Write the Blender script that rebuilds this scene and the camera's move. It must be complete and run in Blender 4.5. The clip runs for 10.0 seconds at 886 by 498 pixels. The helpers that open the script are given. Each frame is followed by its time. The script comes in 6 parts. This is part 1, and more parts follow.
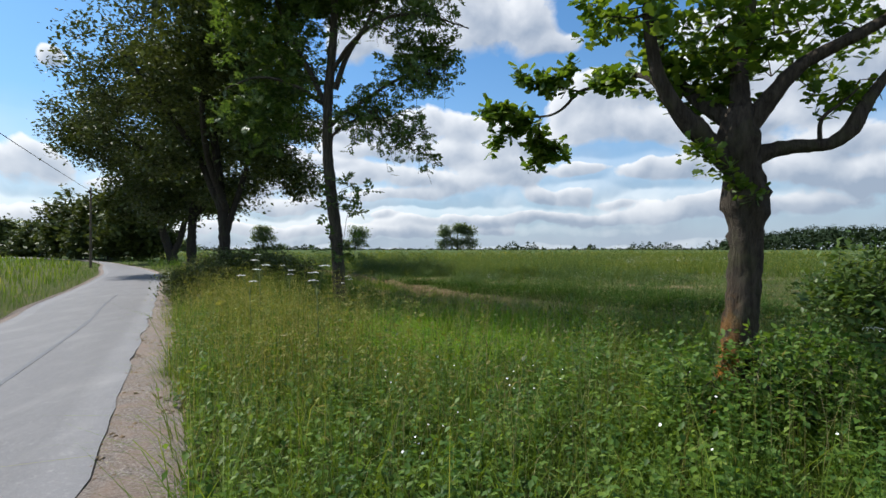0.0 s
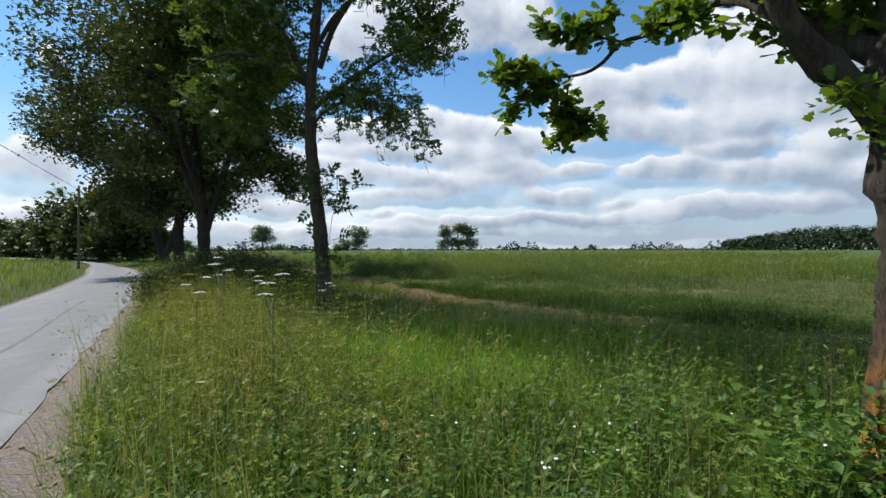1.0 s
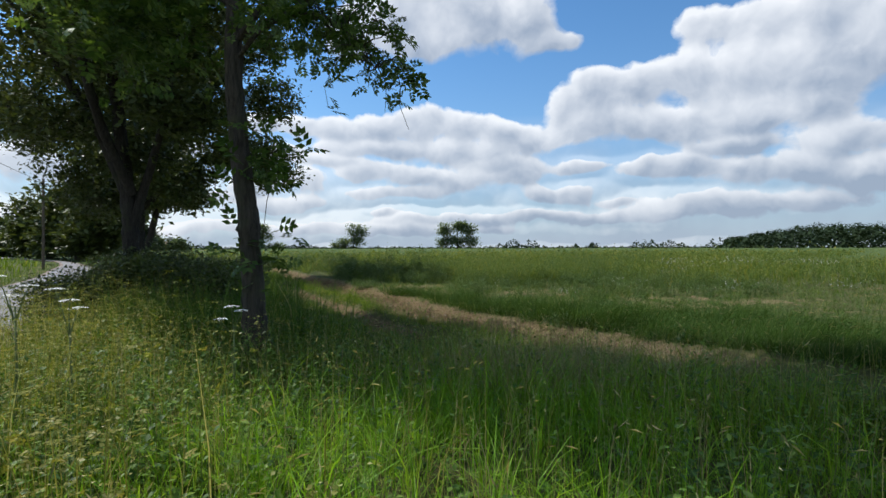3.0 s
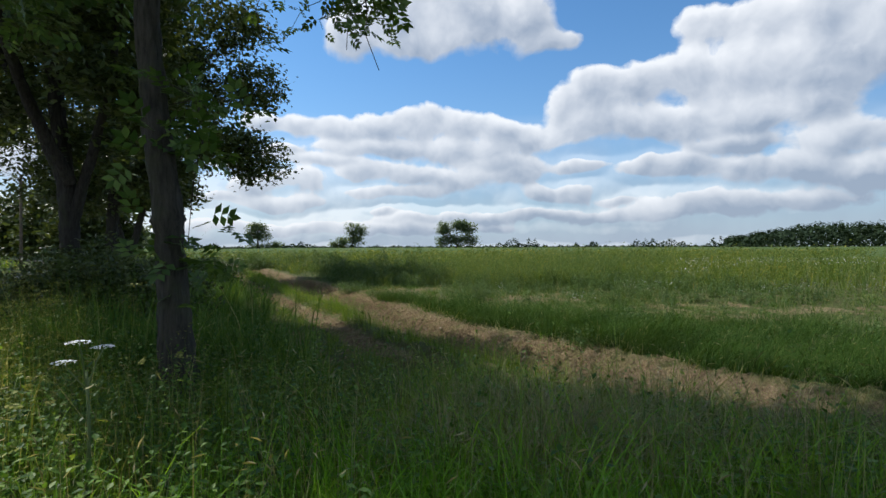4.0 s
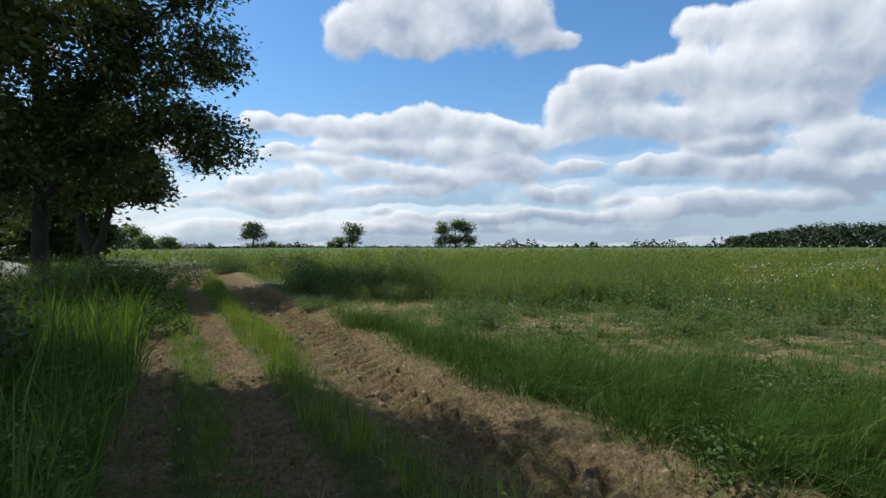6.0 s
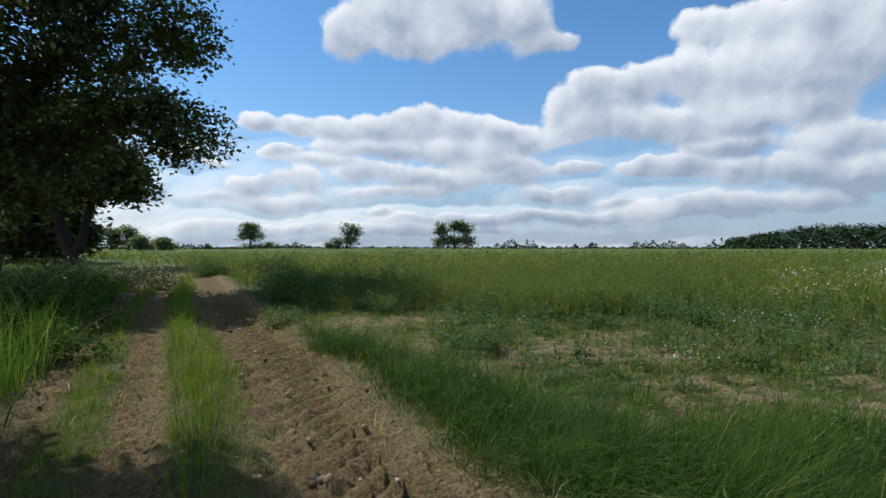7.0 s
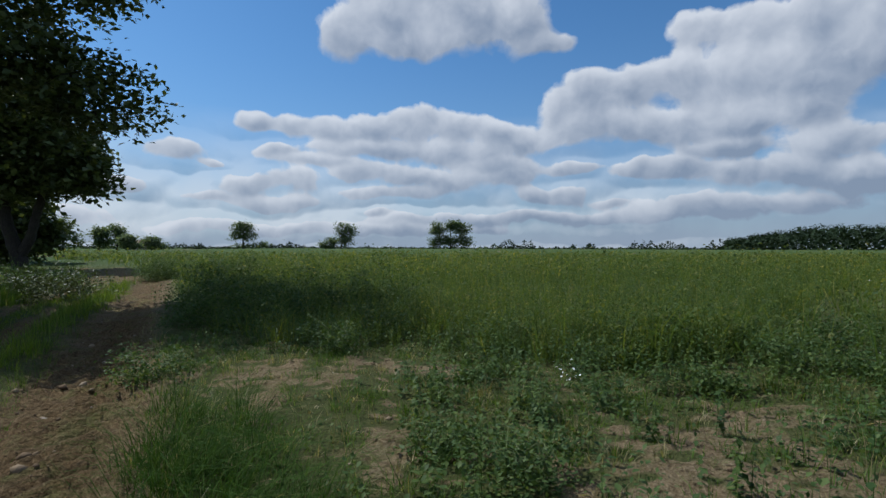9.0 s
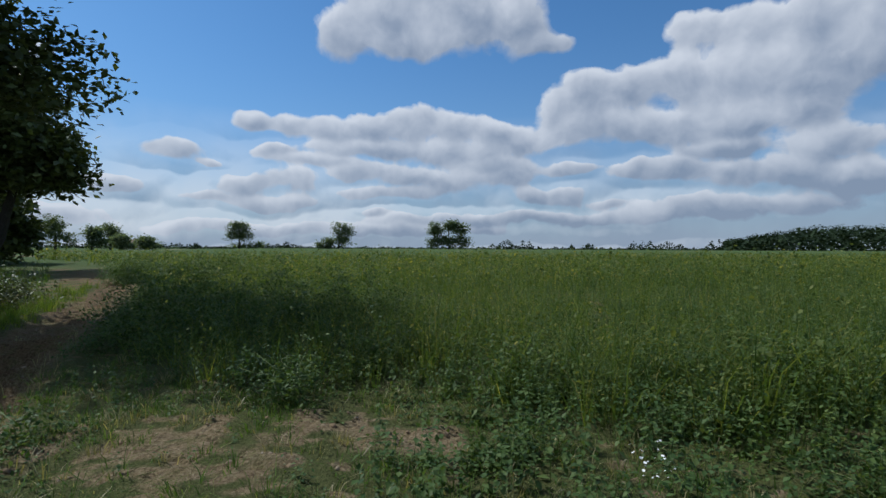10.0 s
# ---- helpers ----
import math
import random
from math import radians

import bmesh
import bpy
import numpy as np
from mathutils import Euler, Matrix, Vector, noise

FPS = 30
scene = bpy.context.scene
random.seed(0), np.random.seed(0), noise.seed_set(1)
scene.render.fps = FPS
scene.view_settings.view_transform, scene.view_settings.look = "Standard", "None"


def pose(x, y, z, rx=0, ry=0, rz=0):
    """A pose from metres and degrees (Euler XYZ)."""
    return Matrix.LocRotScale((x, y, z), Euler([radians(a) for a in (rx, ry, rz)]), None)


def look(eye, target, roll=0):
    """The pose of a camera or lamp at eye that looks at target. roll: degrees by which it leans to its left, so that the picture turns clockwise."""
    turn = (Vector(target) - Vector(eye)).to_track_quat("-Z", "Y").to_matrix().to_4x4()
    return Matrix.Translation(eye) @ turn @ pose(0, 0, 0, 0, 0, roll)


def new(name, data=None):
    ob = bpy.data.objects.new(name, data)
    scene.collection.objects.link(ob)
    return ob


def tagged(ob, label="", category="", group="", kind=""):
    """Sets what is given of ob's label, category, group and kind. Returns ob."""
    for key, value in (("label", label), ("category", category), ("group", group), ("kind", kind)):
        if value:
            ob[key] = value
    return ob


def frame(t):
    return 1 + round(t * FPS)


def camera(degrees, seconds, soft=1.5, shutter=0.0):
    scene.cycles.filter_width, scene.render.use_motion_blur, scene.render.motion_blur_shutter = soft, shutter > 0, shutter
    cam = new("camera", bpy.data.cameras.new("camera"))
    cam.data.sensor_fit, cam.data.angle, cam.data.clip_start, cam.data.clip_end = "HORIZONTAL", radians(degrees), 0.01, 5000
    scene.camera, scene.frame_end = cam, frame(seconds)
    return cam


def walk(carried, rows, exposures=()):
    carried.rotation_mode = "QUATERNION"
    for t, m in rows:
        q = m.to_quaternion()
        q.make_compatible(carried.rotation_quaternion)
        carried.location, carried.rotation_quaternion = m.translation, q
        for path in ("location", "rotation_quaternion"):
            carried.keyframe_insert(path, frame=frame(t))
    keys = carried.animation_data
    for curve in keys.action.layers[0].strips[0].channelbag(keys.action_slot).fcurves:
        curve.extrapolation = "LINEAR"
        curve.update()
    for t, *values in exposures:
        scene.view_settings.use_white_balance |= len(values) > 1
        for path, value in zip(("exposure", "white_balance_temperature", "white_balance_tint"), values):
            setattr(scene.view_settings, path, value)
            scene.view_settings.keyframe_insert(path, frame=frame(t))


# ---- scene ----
cam = camera(81.8, 10.0, 1.5)
METRES, EYE, TILT, LEAN, TURN = 17.857, 1.5, 0.9, -1.1, 0.0
ROWS = [
    (0.0, 0.0, 0.0, 0.0, -0.02, -0.87, 1.11),
    (0.5, 0.0009, 0.039, 0.002, 0.02, -0.84, 1.1),
    (1.0, 0.0012, 0.0786, -0.0001, 0.03, -0.85, 1.12),
    (1.5, 0.0027, 0.1224, 0.0011, 0.04, -0.85, 1.14),
    (2.0, 0.0048, 0.1693, 0.0003, 0.03, -0.89, 1.16),
    (2.5, 0.0062, 0.2154, -0.0013, 0.0, -0.98, 1.17),
    (4.0, 0.0132, 0.3618, -0.005, -0.06, -1.15, 1.24),
    (4.5, 0.0153, 0.4123, -0.0055, -0.09, -1.19, 1.24),
    (5.0, 0.017, 0.4638, -0.0059, -0.13, -1.21, 1.19),
    (5.5, 0.0185, 0.5155, -0.0054, -0.17, -1.2, 1.15),
    (7.0, 0.0259, 0.6692, -0.0046, -0.35, -1.08, 1.05),
    (7.5, 0.0282, 0.7225, -0.0051, -0.43, -1.05, 1.03),
    (8.0, 0.0305, 0.777, -0.0064, -0.51, -1.04, 1.01),
    (8.5, 0.032, 0.8316, -0.0079, -0.64, -1.06, 0.97),
    (9.0, 0.0332, 0.8869, -0.0097, -0.75, -1.05, 0.91),
    (9.5, 0.0339, 0.9427, -0.0118, -0.86, -1.04, 0.85),
    (10.0, 0.0345, 0.999, -0.0107, -0.97, -1.03, 0.81),
]
walk(cam, [(t, pose(0, 0, EYE, TILT, LEAN, TURN) @ pose(METRES * x, METRES * y, METRES * z, 90 + pitch, roll, yaw)) for t, x, y, z, yaw, pitch, roll in ROWS],
     [(0.0, -0.08, 6350, 10), (2.5, -0.14, 6250, 10), (4.5, -0.16, 6250, 10), (5.5, -0.16, 6250, 10), (7.0, -0.24, 6150, 10), (7.5, -0.4, 6080, 10), (8.5, -0.6, 5950, 10), (9.5, -0.72, 5800, 10), (10.0, -0.7, 5800, 10)])

# ---- world, sun, exposure ----
SUN_TO = Vector((-0.90, 0.42, 1.28)).normalized()      # towards the sun, high on the left and a little ahead
sun = new("sun", bpy.data.lights.new("sun", "SUN"))
sun.data.energy, sun.data.angle, sun.data.color = 6.3, radians(0.55), (1.0, 0.955, 0.88)
sun.matrix_world = look(SUN_TO * 200, (0, 0, 0))

world = bpy.data.worlds.new("summer_sky")
scene.world = world
world.use_nodes = True
W = world.node_tree
W.nodes.clear()


def wn(kind, **kw):
    n = W.nodes.new(kind)
    for k, v in kw.items():
        if k == "op":
            n.operation = v
        else:
            n.inputs[int(k[1:])].default_value = v
    return n


def wmath(op, a, b=None, c=None, clamp=False):
    n = W.nodes.new("ShaderNodeMath")
    n.operation, n.use_clamp = op, clamp
    for i, v in enumerate((a, b, c)):
        if v is None:
            continue
        if isinstance(v, (int, float)):
            n.inputs[i].default_value = v
        else:
            W.links.new(v, n.inputs[i])
    return n.outputs[0]


def high_cloud():
    """The cumulus high ahead."""
    return [
        (-0.17, 0.391, 0.064, 0.049), (-0.094, 0.422, 0.088, 0.066), (0.006, 0.433, 0.099, 0.069), (0.094, 0.413, 0.088, 0.055),
        (0.17, 0.416, 0.062, 0.06), (0.214, 0.376, 0.044, 0.022), (-0.039, 0.378, 0.121, 0.024), (-0.017, 0.503, 0.21, 0.066)
    ]


def long_bank():
    """The long bank with a knobbly crest."""
    return [
        (-0.34, 0.23, 0.045, 0.021), (-0.264, 0.226, 0.057, 0.026), (-0.191, 0.22, 0.055, 0.029), (-0.126, 0.228, 0.054, 0.032),
        (-0.039, 0.234, 0.066, 0.038), (0.044, 0.234, 0.055, 0.035), (0.116, 0.22, 0.057, 0.03), (-0.295, 0.176, 0.049, 0.015),
        (-0.148, 0.186, 0.119, 0.022), (0.028, 0.183, 0.132, 0.029)
    ]


def great_bank():
    """The great heap that climbs to the right."""
    return [
        (0.228, 0.261, 0.048, 0.043), (0.295, 0.278, 0.071, 0.051), (0.374, 0.286, 0.077, 0.049), (0.448, 0.293, 0.072, 0.048),
        (0.526, 0.282, 0.083, 0.055), (0.604, 0.28, 0.082, 0.06), (0.682, 0.29, 0.073, 0.062), (0.285, 0.219, 0.112, 0.036),
        (0.421, 0.215, 0.101, 0.038), (0.55, 0.221, 0.088, 0.043), (0.634, 0.216, 0.057, 0.034), (0.483, 0.367, 0.054, 0.035),
        (0.558, 0.355, 0.056, 0.037), (0.641, 0.348, 0.071, 0.053), (0.724, 0.318, 0.062, 0.075), (0.526, 0.173, 0.083, 0.021),
        (0.675, 0.169, 0.087, 0.033)
    ]


def far_banks():
    """Flatter banks beneath it."""
    return [
        (0.17, 0.202, 0.059, 0.035), (-0.233, 0.16, 0.084, 0.013), (0.126, 0.159, 0.098, 0.02), (0.254, 0.147, 0.062, 0.015), (-0.094, 0.102, 0.12, 0.015), (0.137, 0.058, 0.325, 0.015),
        (0.374, 0.141, 0.054, 0.023), (0.448, 0.139, 0.063, 0.025), (0.534, 0.126, 0.074, 0.029), (0.619, 0.124, 0.073, 0.031),
        (0.702, 0.112, 0.058, 0.032), (-0.148, 0.144, 0.065, 0.022), (-0.061, 0.134, 0.077, 0.029), (0.05, 0.127, 0.088, 0.031),
        (0.137, 0.139, 0.065, 0.026), (0.223, 0.099, 0.084, 0.022), (0.33, 0.084, 0.045, 0.01)
    ]


def low_clouds():
    """Small clouds to the left and the haze banks at the horizon."""
    return [
        (-0.475, 0.166, 0.063, 0.02), (-0.416, 0.152, 0.033, 0.009), (-0.566, 0.104, 0.067, 0.019), (-0.412, 0.093, 0.051, 0.015),
        (-0.345, 0.116, 0.057, 0.024), (-0.27, 0.125, 0.056, 0.028), (-0.305, 0.084, 0.101, 0.017), (-0.113, 0.071, 0.035, 0.008),
        (0.526, 0.07, 0.231, 0.027), (-0.191, 0.036, 0.447, 0.017), (-0.655, 0.291, 0.021, 0.018), (-0.689, 0.126, 0.063, 0.041),
        (-0.641, 0.051, 0.114, 0.023)
    ]


def build_sky():
    out = wn("ShaderNodeOutputWorld")
    tc = wn("ShaderNodeTexCoord")
    sky = wn("ShaderNodeTexSky")
    sky.sky_type, sky.sun_disc = "NISHITA", False
    sky.sun_elevation = math.asin(SUN_TO.z)
    sky.sun_rotation = math.atan2(SUN_TO.x, SUN_TO.y)
    sky.air_density, sky.dust_density, sky.ozone_density = 1.0, 0.6, 1.6
    sep = wn("ShaderNodeSeparateXYZ")
    W.links.new(tc.outputs["Generated"], sep.inputs[0])
    x, y, z = sep.outputs
    az = wmath("ARCTAN2", x, y)
    el = wmath("ARCSINE", z)
    # a slow warp of the sky's own coordinates makes the cloud edges billow
    flat = wn("ShaderNodeCombineXYZ")
    W.links.new(az, flat.inputs[0])
    W.links.new(el, flat.inputs[1])

    def fbm(vector, scale, detail, rough, lacunarity=2.0):
        n = wn("ShaderNodeTexNoise")
        n.inputs["Scale"].default_value, n.inputs["Detail"].default_value = scale, detail
        n.inputs["Roughness"].default_value, n.inputs["Lacunarity"].default_value = rough, lacunarity
        W.links.new(vector, n.inputs["Vector"])
        return n

    def vmath(op, a, b, c=None):
        n = wn("ShaderNodeVectorMath", op=op)
        for i, v in enumerate((a, b, c)):
            if isinstance(v, tuple):
                n.inputs[i].default_value = v
            elif v is not None:
                W.links.new(v, n.inputs[i])
        return n.outputs["Value" if op == "DOT_PRODUCT" else "Vector"]

    wob = fbm(flat.outputs[0], 9.0, 3.0, 0.5).outputs["Color"]
    co = vmath("MULTIPLY_ADD", wob, (0.06, 0.05, 0.0), flat.outputs[0])
    co = vmath("SUBTRACT", co, (0.03, 0.025, 0.0))
    n1 = fbm(co, 13.0, 8.0, 0.55)
    # the same billows seen a little nearer the sun: their difference models the lit and the shaded flanks
    n3 = fbm(vmath("ADD", co, (-0.010, 0.018, 0.0)), 13.0, 4.0, 0.5)
    relief = wmath("SUBTRACT", n1.outputs[0], n3.outputs[0])
    n2 = fbm(flat.outputs[0], 4.2, 4.0, 0.6)
    vo = wn("ShaderNodeTexVoronoi")
    vo.feature, vo.normalize = "SMOOTH_F1", True
    vo.inputs["Scale"].default_value, vo.inputs["Detail"].default_value, vo.inputs["Roughness"].default_value = 26.0, 2.0, 0.6
    W.links.new(co, vo.inputs["Vector"])
    # each cloud is a heap of rounded heads: azimuth (right positive), elevation, half width, half height
    clouds = [high_cloud(), long_bank(), great_bank(), far_banks(), low_clouds()]
    heads = [head for cloud in clouds for head in cloud]
    total = lean = None
    for k, (a, e, w, h) in enumerate(heads):
        # each head's own coordinates follow from those of the one before, begun afresh every eighth
        if k % 8 == 0:
            v, last = co if lean is None else vmath("MULTIPLY_ADD", lean, (1e-9, 1e-9, 0.0), co), (0.0, 0.0, 1.0, 1.0)
        v = vmath("MULTIPLY_ADD", v, (last[2] / w, last[3] / h, 0.0), ((last[0] - a) / w, (last[1] - e) / h, 0.0))
        last = (a, e, w, h)
        share = wmath("POWER", 0.08, vmath("DOT_PRODUCT", v, v))
        lean = vmath("MULTIPLY", v, share) if lean is None else vmath("MULTIPLY_ADD", v, share, lean)
        total = share if total is None else wmath("ADD", total, share)
    total = wmath("MAXIMUM", total, 0.0002)
    best = wmath("MULTIPLY_ADD", wmath("LOGARITHM", total, 12.5), 0.75, 0.66)
    lit_side = wmath("DIVIDE", vmath("DOT_PRODUCT", lean, (-0.30, 0.85, 0.0)), total)
    # beyond the picture the same broken cloud goes on
    side = wmath("MULTIPLY", wmath("SUBTRACT", wmath("ABSOLUTE", az), 1.0), 1.2, clamp=True)
    over = wmath("MULTIPLY", wmath("SUBTRACT", el, 0.58), 3.0, clamp=True)
    rest = wmath("MULTIPLY_ADD", wmath("MAXIMUM", side, over), 1.3, -1.0)
    best = wmath("MAXIMUM", wmath("MAXIMUM", best, -1.0), wmath("MINIMUM", rest, 0.10))
    puff = wmath("ADD", wmath("MULTIPLY_ADD", n1.outputs[0], 1.6, -0.80), wmath("MULTIPLY_ADD", vo.outputs["Distance"], -0.7, 0.28))
    dens = wmath("ADD", best, puff)
    # crisp heads, frayed bases
    gain = wmath("MULTIPLY_ADD", wmath("MULTIPLY_ADD", lit_side, 0.5, 0.5, clamp=True), 3.2, 1.5)
    cover = wmath("MULTIPLY", wmath("SUBTRACT", dens, 0.07), gain, clamp=True)
    # a thin broken veil low in the sky
    veil = wmath("MULTIPLY", wmath("MULTIPLY", wmath("SUBTRACT", 0.25, el), 6.0, clamp=True), wmath("MULTIPLY_ADD", n2.outputs[0], 2.2, -0.3, clamp=True))
    cover = wmath("MAXIMUM", cover, wmath("MULTIPLY", veil, 0.7))
    thick = wmath("MULTIPLY", wmath("SUBTRACT", dens, 0.25), 1.5, clamp=True)
    lift = wmath("ADD", wmath("MULTIPLY", wmath("MAXIMUM", wmath("MINIMUM", lit_side, 1.0), -1.0), 0.95), wmath("ADD", wmath("MULTIPLY", relief, 2.2), wmath("MULTIPLY_ADD", n2.outputs[0], 1.6, -0.8)))
    glow = wmath("SUBTRACT", wmath("MULTIPLY_ADD", lift, 0.62, 0.70), wmath("MULTIPLY", thick, 0.40))
    # low banks show more of their shaded bases, the more so away from the sun
    low = wmath("MULTIPLY", wmath("MULTIPLY", wmath("SUBTRACT", 0.24, el), 4.0, clamp=True), wmath("MULTIPLY_ADD", az, 0.35, 0.2, clamp=True))
    glow = wmath("SUBTRACT", glow, low, clamp=True)
    lit = wn("ShaderNodeMix")
    lit.data_type = "RGBA"
    lit.inputs["A"].default_value = (0.385, 0.46, 0.575, 1)
    lit.inputs["B"].default_value = (1.09, 1.10, 1.11, 1)
    W.links.new(glow, lit.inputs["Factor"])
    scale_sky = wn("ShaderNodeVectorMath", op="MULTIPLY")
    scale_sky.inputs[1].default_value = (0.085, 0.135, 0.165)
    W.links.new(sky.outputs[0], scale_sky.inputs[0])
    # milky air low over the horizon
    haze = wn("ShaderNodeMix")
    haze.data_type = "RGBA"
    W.links.new(wmath("MULTIPLY", wmath("POWER", wmath("SUBTRACT", 1.0, wmath("MAXIMUM", el, 0.0)), 7.0), 0.95), haze.inputs["Factor"])
    W.links.new(scale_sky.outputs[0], haze.inputs["A"])
    haze.inputs["B"].default_value = (0.60, 0.69, 0.79, 1)
    mixed = wn("ShaderNodeMix")
    mixed.data_type = "RGBA"
    W.links.new(wmath("MULTIPLY", cover, 0.94), mixed.inputs["Factor"])
    W.links.new(haze.outputs["Result"], mixed.inputs["A"])
    W.links.new(lit.outputs["Result"], mixed.inputs["B"])
    bg = wn("ShaderNodeBackground")
    bg.inputs[1].default_value = 1.0
    W.links.new(mixed.outputs["Result"], bg.inputs[0])
    W.links.new(bg.outputs[0], out.inputs[0])


build_sky()

# ---- materials ----


class Mat:
    """A small wrapper round a node tree."""

    def __init__(self, name):
        self.m = bpy.data.materials.new(name)
        self.m.use_nodes = True
        self.t = self.m.node_tree
        self.t.nodes.clear()
        self.out = self.n("ShaderNodeOutputMaterial")

    def n(self, kind):
        return self.t.nodes.new(kind)

    def l(self, a, b):
        self.t.links.new(a, b)

    def math(self, op, a, b=None, clamp=False):
        n = self.n("ShaderNodeMath")
        n.operation, n.use_clamp = op, clamp
        for i, v in enumerate((a, b)):
            if v is None:
                continue
            if isinstance(v, (int, float)):
                n.inputs[i].default_value = v
            else:
                self.l(v, n.inputs[i])
        return n.outputs[0]

    def noise(self, scale, detail=4.0, rough=0.6, stretch=None):
        co = self.n("ShaderNodeTexCoord").outputs["Object"]
        if stretch:
            mp = self.n("ShaderNodeMapping")
            mp.inputs["Scale"].default_value = stretch
            self.l(co, mp.inputs[0])
            co = mp.outputs[0]
        n = self.n("ShaderNodeTexNoise")
        n.inputs["Scale"].default_value, n.inputs["Detail"].default_value, n.inputs["Roughness"].default_value = scale, detail, rough
        self.l(co, n.inputs["Vector"])
        return n.outputs[0]

    def ramp(self, fac, stops):
        r = self.n("ShaderNodeValToRGB")
        els = r.color_ramp.elements
        while len(els) < len(stops):
            els.new(0.5)
        for e, (p, c) in zip(els, stops):
            e.position, e.color = p, (*c, 1)
        self.l(fac, r.inputs[0])
        return r.outputs[0]

    def mix(self, fac, a, b, blend="MIX"):
        n = self.n("ShaderNodeMix")
        n.data_type, n.blend_type = "RGBA", blend
        for key, v in (("Factor", fac), ("A", a), ("B", b)):
            if isinstance(v, (int, float)):
                n.inputs[key].default_value = v
            elif isinstance(v, tuple):
                n.inputs[key].default_value = (*v, 1)
            else:
                self.l(v, n.inputs[key])
        return n.outputs["Result"]

    def bump(self, height, strength, distance):
        b = self.n("ShaderNodeBump")
        b.inputs["Strength"].default_value, b.inputs["Distance"].default_value = strength, distance
        self.l(height, b.inputs["Height"])
        return b.outputs[0]

    def solid(self, colour, rough=0.8, normal=None, spec=0.3, metal=0.0):
        p = self.n("ShaderNodeBsdfPrincipled")
        if isinstance(colour, tuple):
            p.inputs["Base Color"].default_value = (*colour, 1)
        else:
            self.l(colour, p.inputs["Base Color"])
        p.inputs["Roughness"].default_value, p.inputs["Specular IOR Level"].default_value, p.inputs["Metallic"].default_value = rough, spec, metal
        if normal is not None:
            self.l(normal, p.inputs["Normal"])
        self.l(p.outputs[0], self.out.inputs[0])
        return self.m

    def leafy(self, colour, glow_share=0.35, rough=0.45, spec=0.35):
        p = self.n("ShaderNodeBsdfPrincipled")
        self.l(colour, p.inputs["Base Color"])
        p.inputs["Roughness"].default_value, p.inputs["Specular IOR Level"].default_value = rough, spec
        tr = self.n("ShaderNodeBsdfTranslucent")
        warm = self.mix(1.0, colour, (1.35, 1.25, 0.55), "MULTIPLY")
        self.l(warm, tr.inputs[0])
        mx = self.n("ShaderNodeMixShader")
        mx.inputs[0].default_value = glow_share
        self.l(p.outputs[0], mx.inputs[1])
        self.l(tr.outputs[0], mx.inputs[2])
        self.l(mx.outputs[0], self.out.inputs[0])
        return self.m


def leaf_mat(name, stops, patch=0.6, patch_tint=(0.9, 1.0, 0.6), glow_share=0.35, rough=0.45, spec=0.35):
    """Foliage: one tint a leaf, drifting over larger patches."""
    m = Mat(name)
    isl = m.n("ShaderNodeNewGeometry").outputs["Random Per Island"]
    col = m.ramp(isl, stops)
    big = m.noise(patch, 3.0)
    f = m.math("MULTIPLY", m.math("SUBTRACT", big, 0.42), 3.0, clamp=True)
    col = m.mix(f, col, m.mix(1.0, col, patch_tint, "MULTIPLY"))
    fine = m.math("MULTIPLY", m.math("SUBTRACT", m.noise(patch * 4.3, 2.0), 0.46), 4.0, clamp=True)
    col = m.mix(fine, col, m.mix(1.0, col, (0.76, 0.84, 0.78), "MULTIPLY"))
    return m.leafy(col, glow_share, rough, spec)


M_GRASS = leaf_mat("meadow_grass", [(0.0, (0.055, 0.095, 0.013)), (0.45, (0.12, 0.195, 0.025)), (0.94, (0.175, 0.245, 0.04)), (1.0, (0.32, 0.30, 0.12))], 0.5, (1.2, 1.12, 0.8), 0.42, 0.5, 0.22)
M_LUSH = leaf_mat("lush_grass", [(0.0, (0.09, 0.20, 0.012)), (0.6, (0.20, 0.37, 0.024)), (1.0, (0.30, 0.44, 0.045))], 0.7, (0.8, 0.95, 0.8), 0.45, 0.5, 0.22)
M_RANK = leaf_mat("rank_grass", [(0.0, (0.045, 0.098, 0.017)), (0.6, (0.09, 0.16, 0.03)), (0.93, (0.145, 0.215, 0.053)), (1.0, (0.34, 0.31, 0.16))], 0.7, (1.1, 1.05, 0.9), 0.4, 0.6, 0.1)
M_SIDE = leaf_mat("deep_green_grass", [(0.0, (0.02, 0.05, 0.010)), (0.6, (0.043, 0.09, 0.016)), (0.97, (0.08, 0.132, 0.028)), (1.0, (0.26, 0.25, 0.11))], 0.9, (1.15, 1.05, 0.85), 0.30, 0.75, 0.05)
M_WEED = leaf_mat("grey_green_weed", [(0.0, (0.04, 0.08, 0.022)), (0.6, (0.076, 0.128, 0.038)), (1.0, (0.125, 0.18, 0.06))], 0.7, (1.2, 1.08, 0.75), 0.35, 0.55, 0.2)
M_HEADS = leaf_mat("crop_heads", [(0.0, (0.062, 0.10, 0.034)), (0.6, (0.118, 0.158, 0.05)), (0.94, (0.17, 0.195, 0.065)), (1.0, (0.30, 0.28, 0.09))], 0.14, (1.35, 1.2, 0.65), 0.45, 0.6, 0.15)
M_WOOD = leaf_mat("dark_wood_leaf", [(0.0, (0.018, 0.03, 0.016)), (1.0, (0.036, 0.055, 0.028))], 0.02, (1.2, 1.15, 1.0), 0.08, 0.8, 0.05)
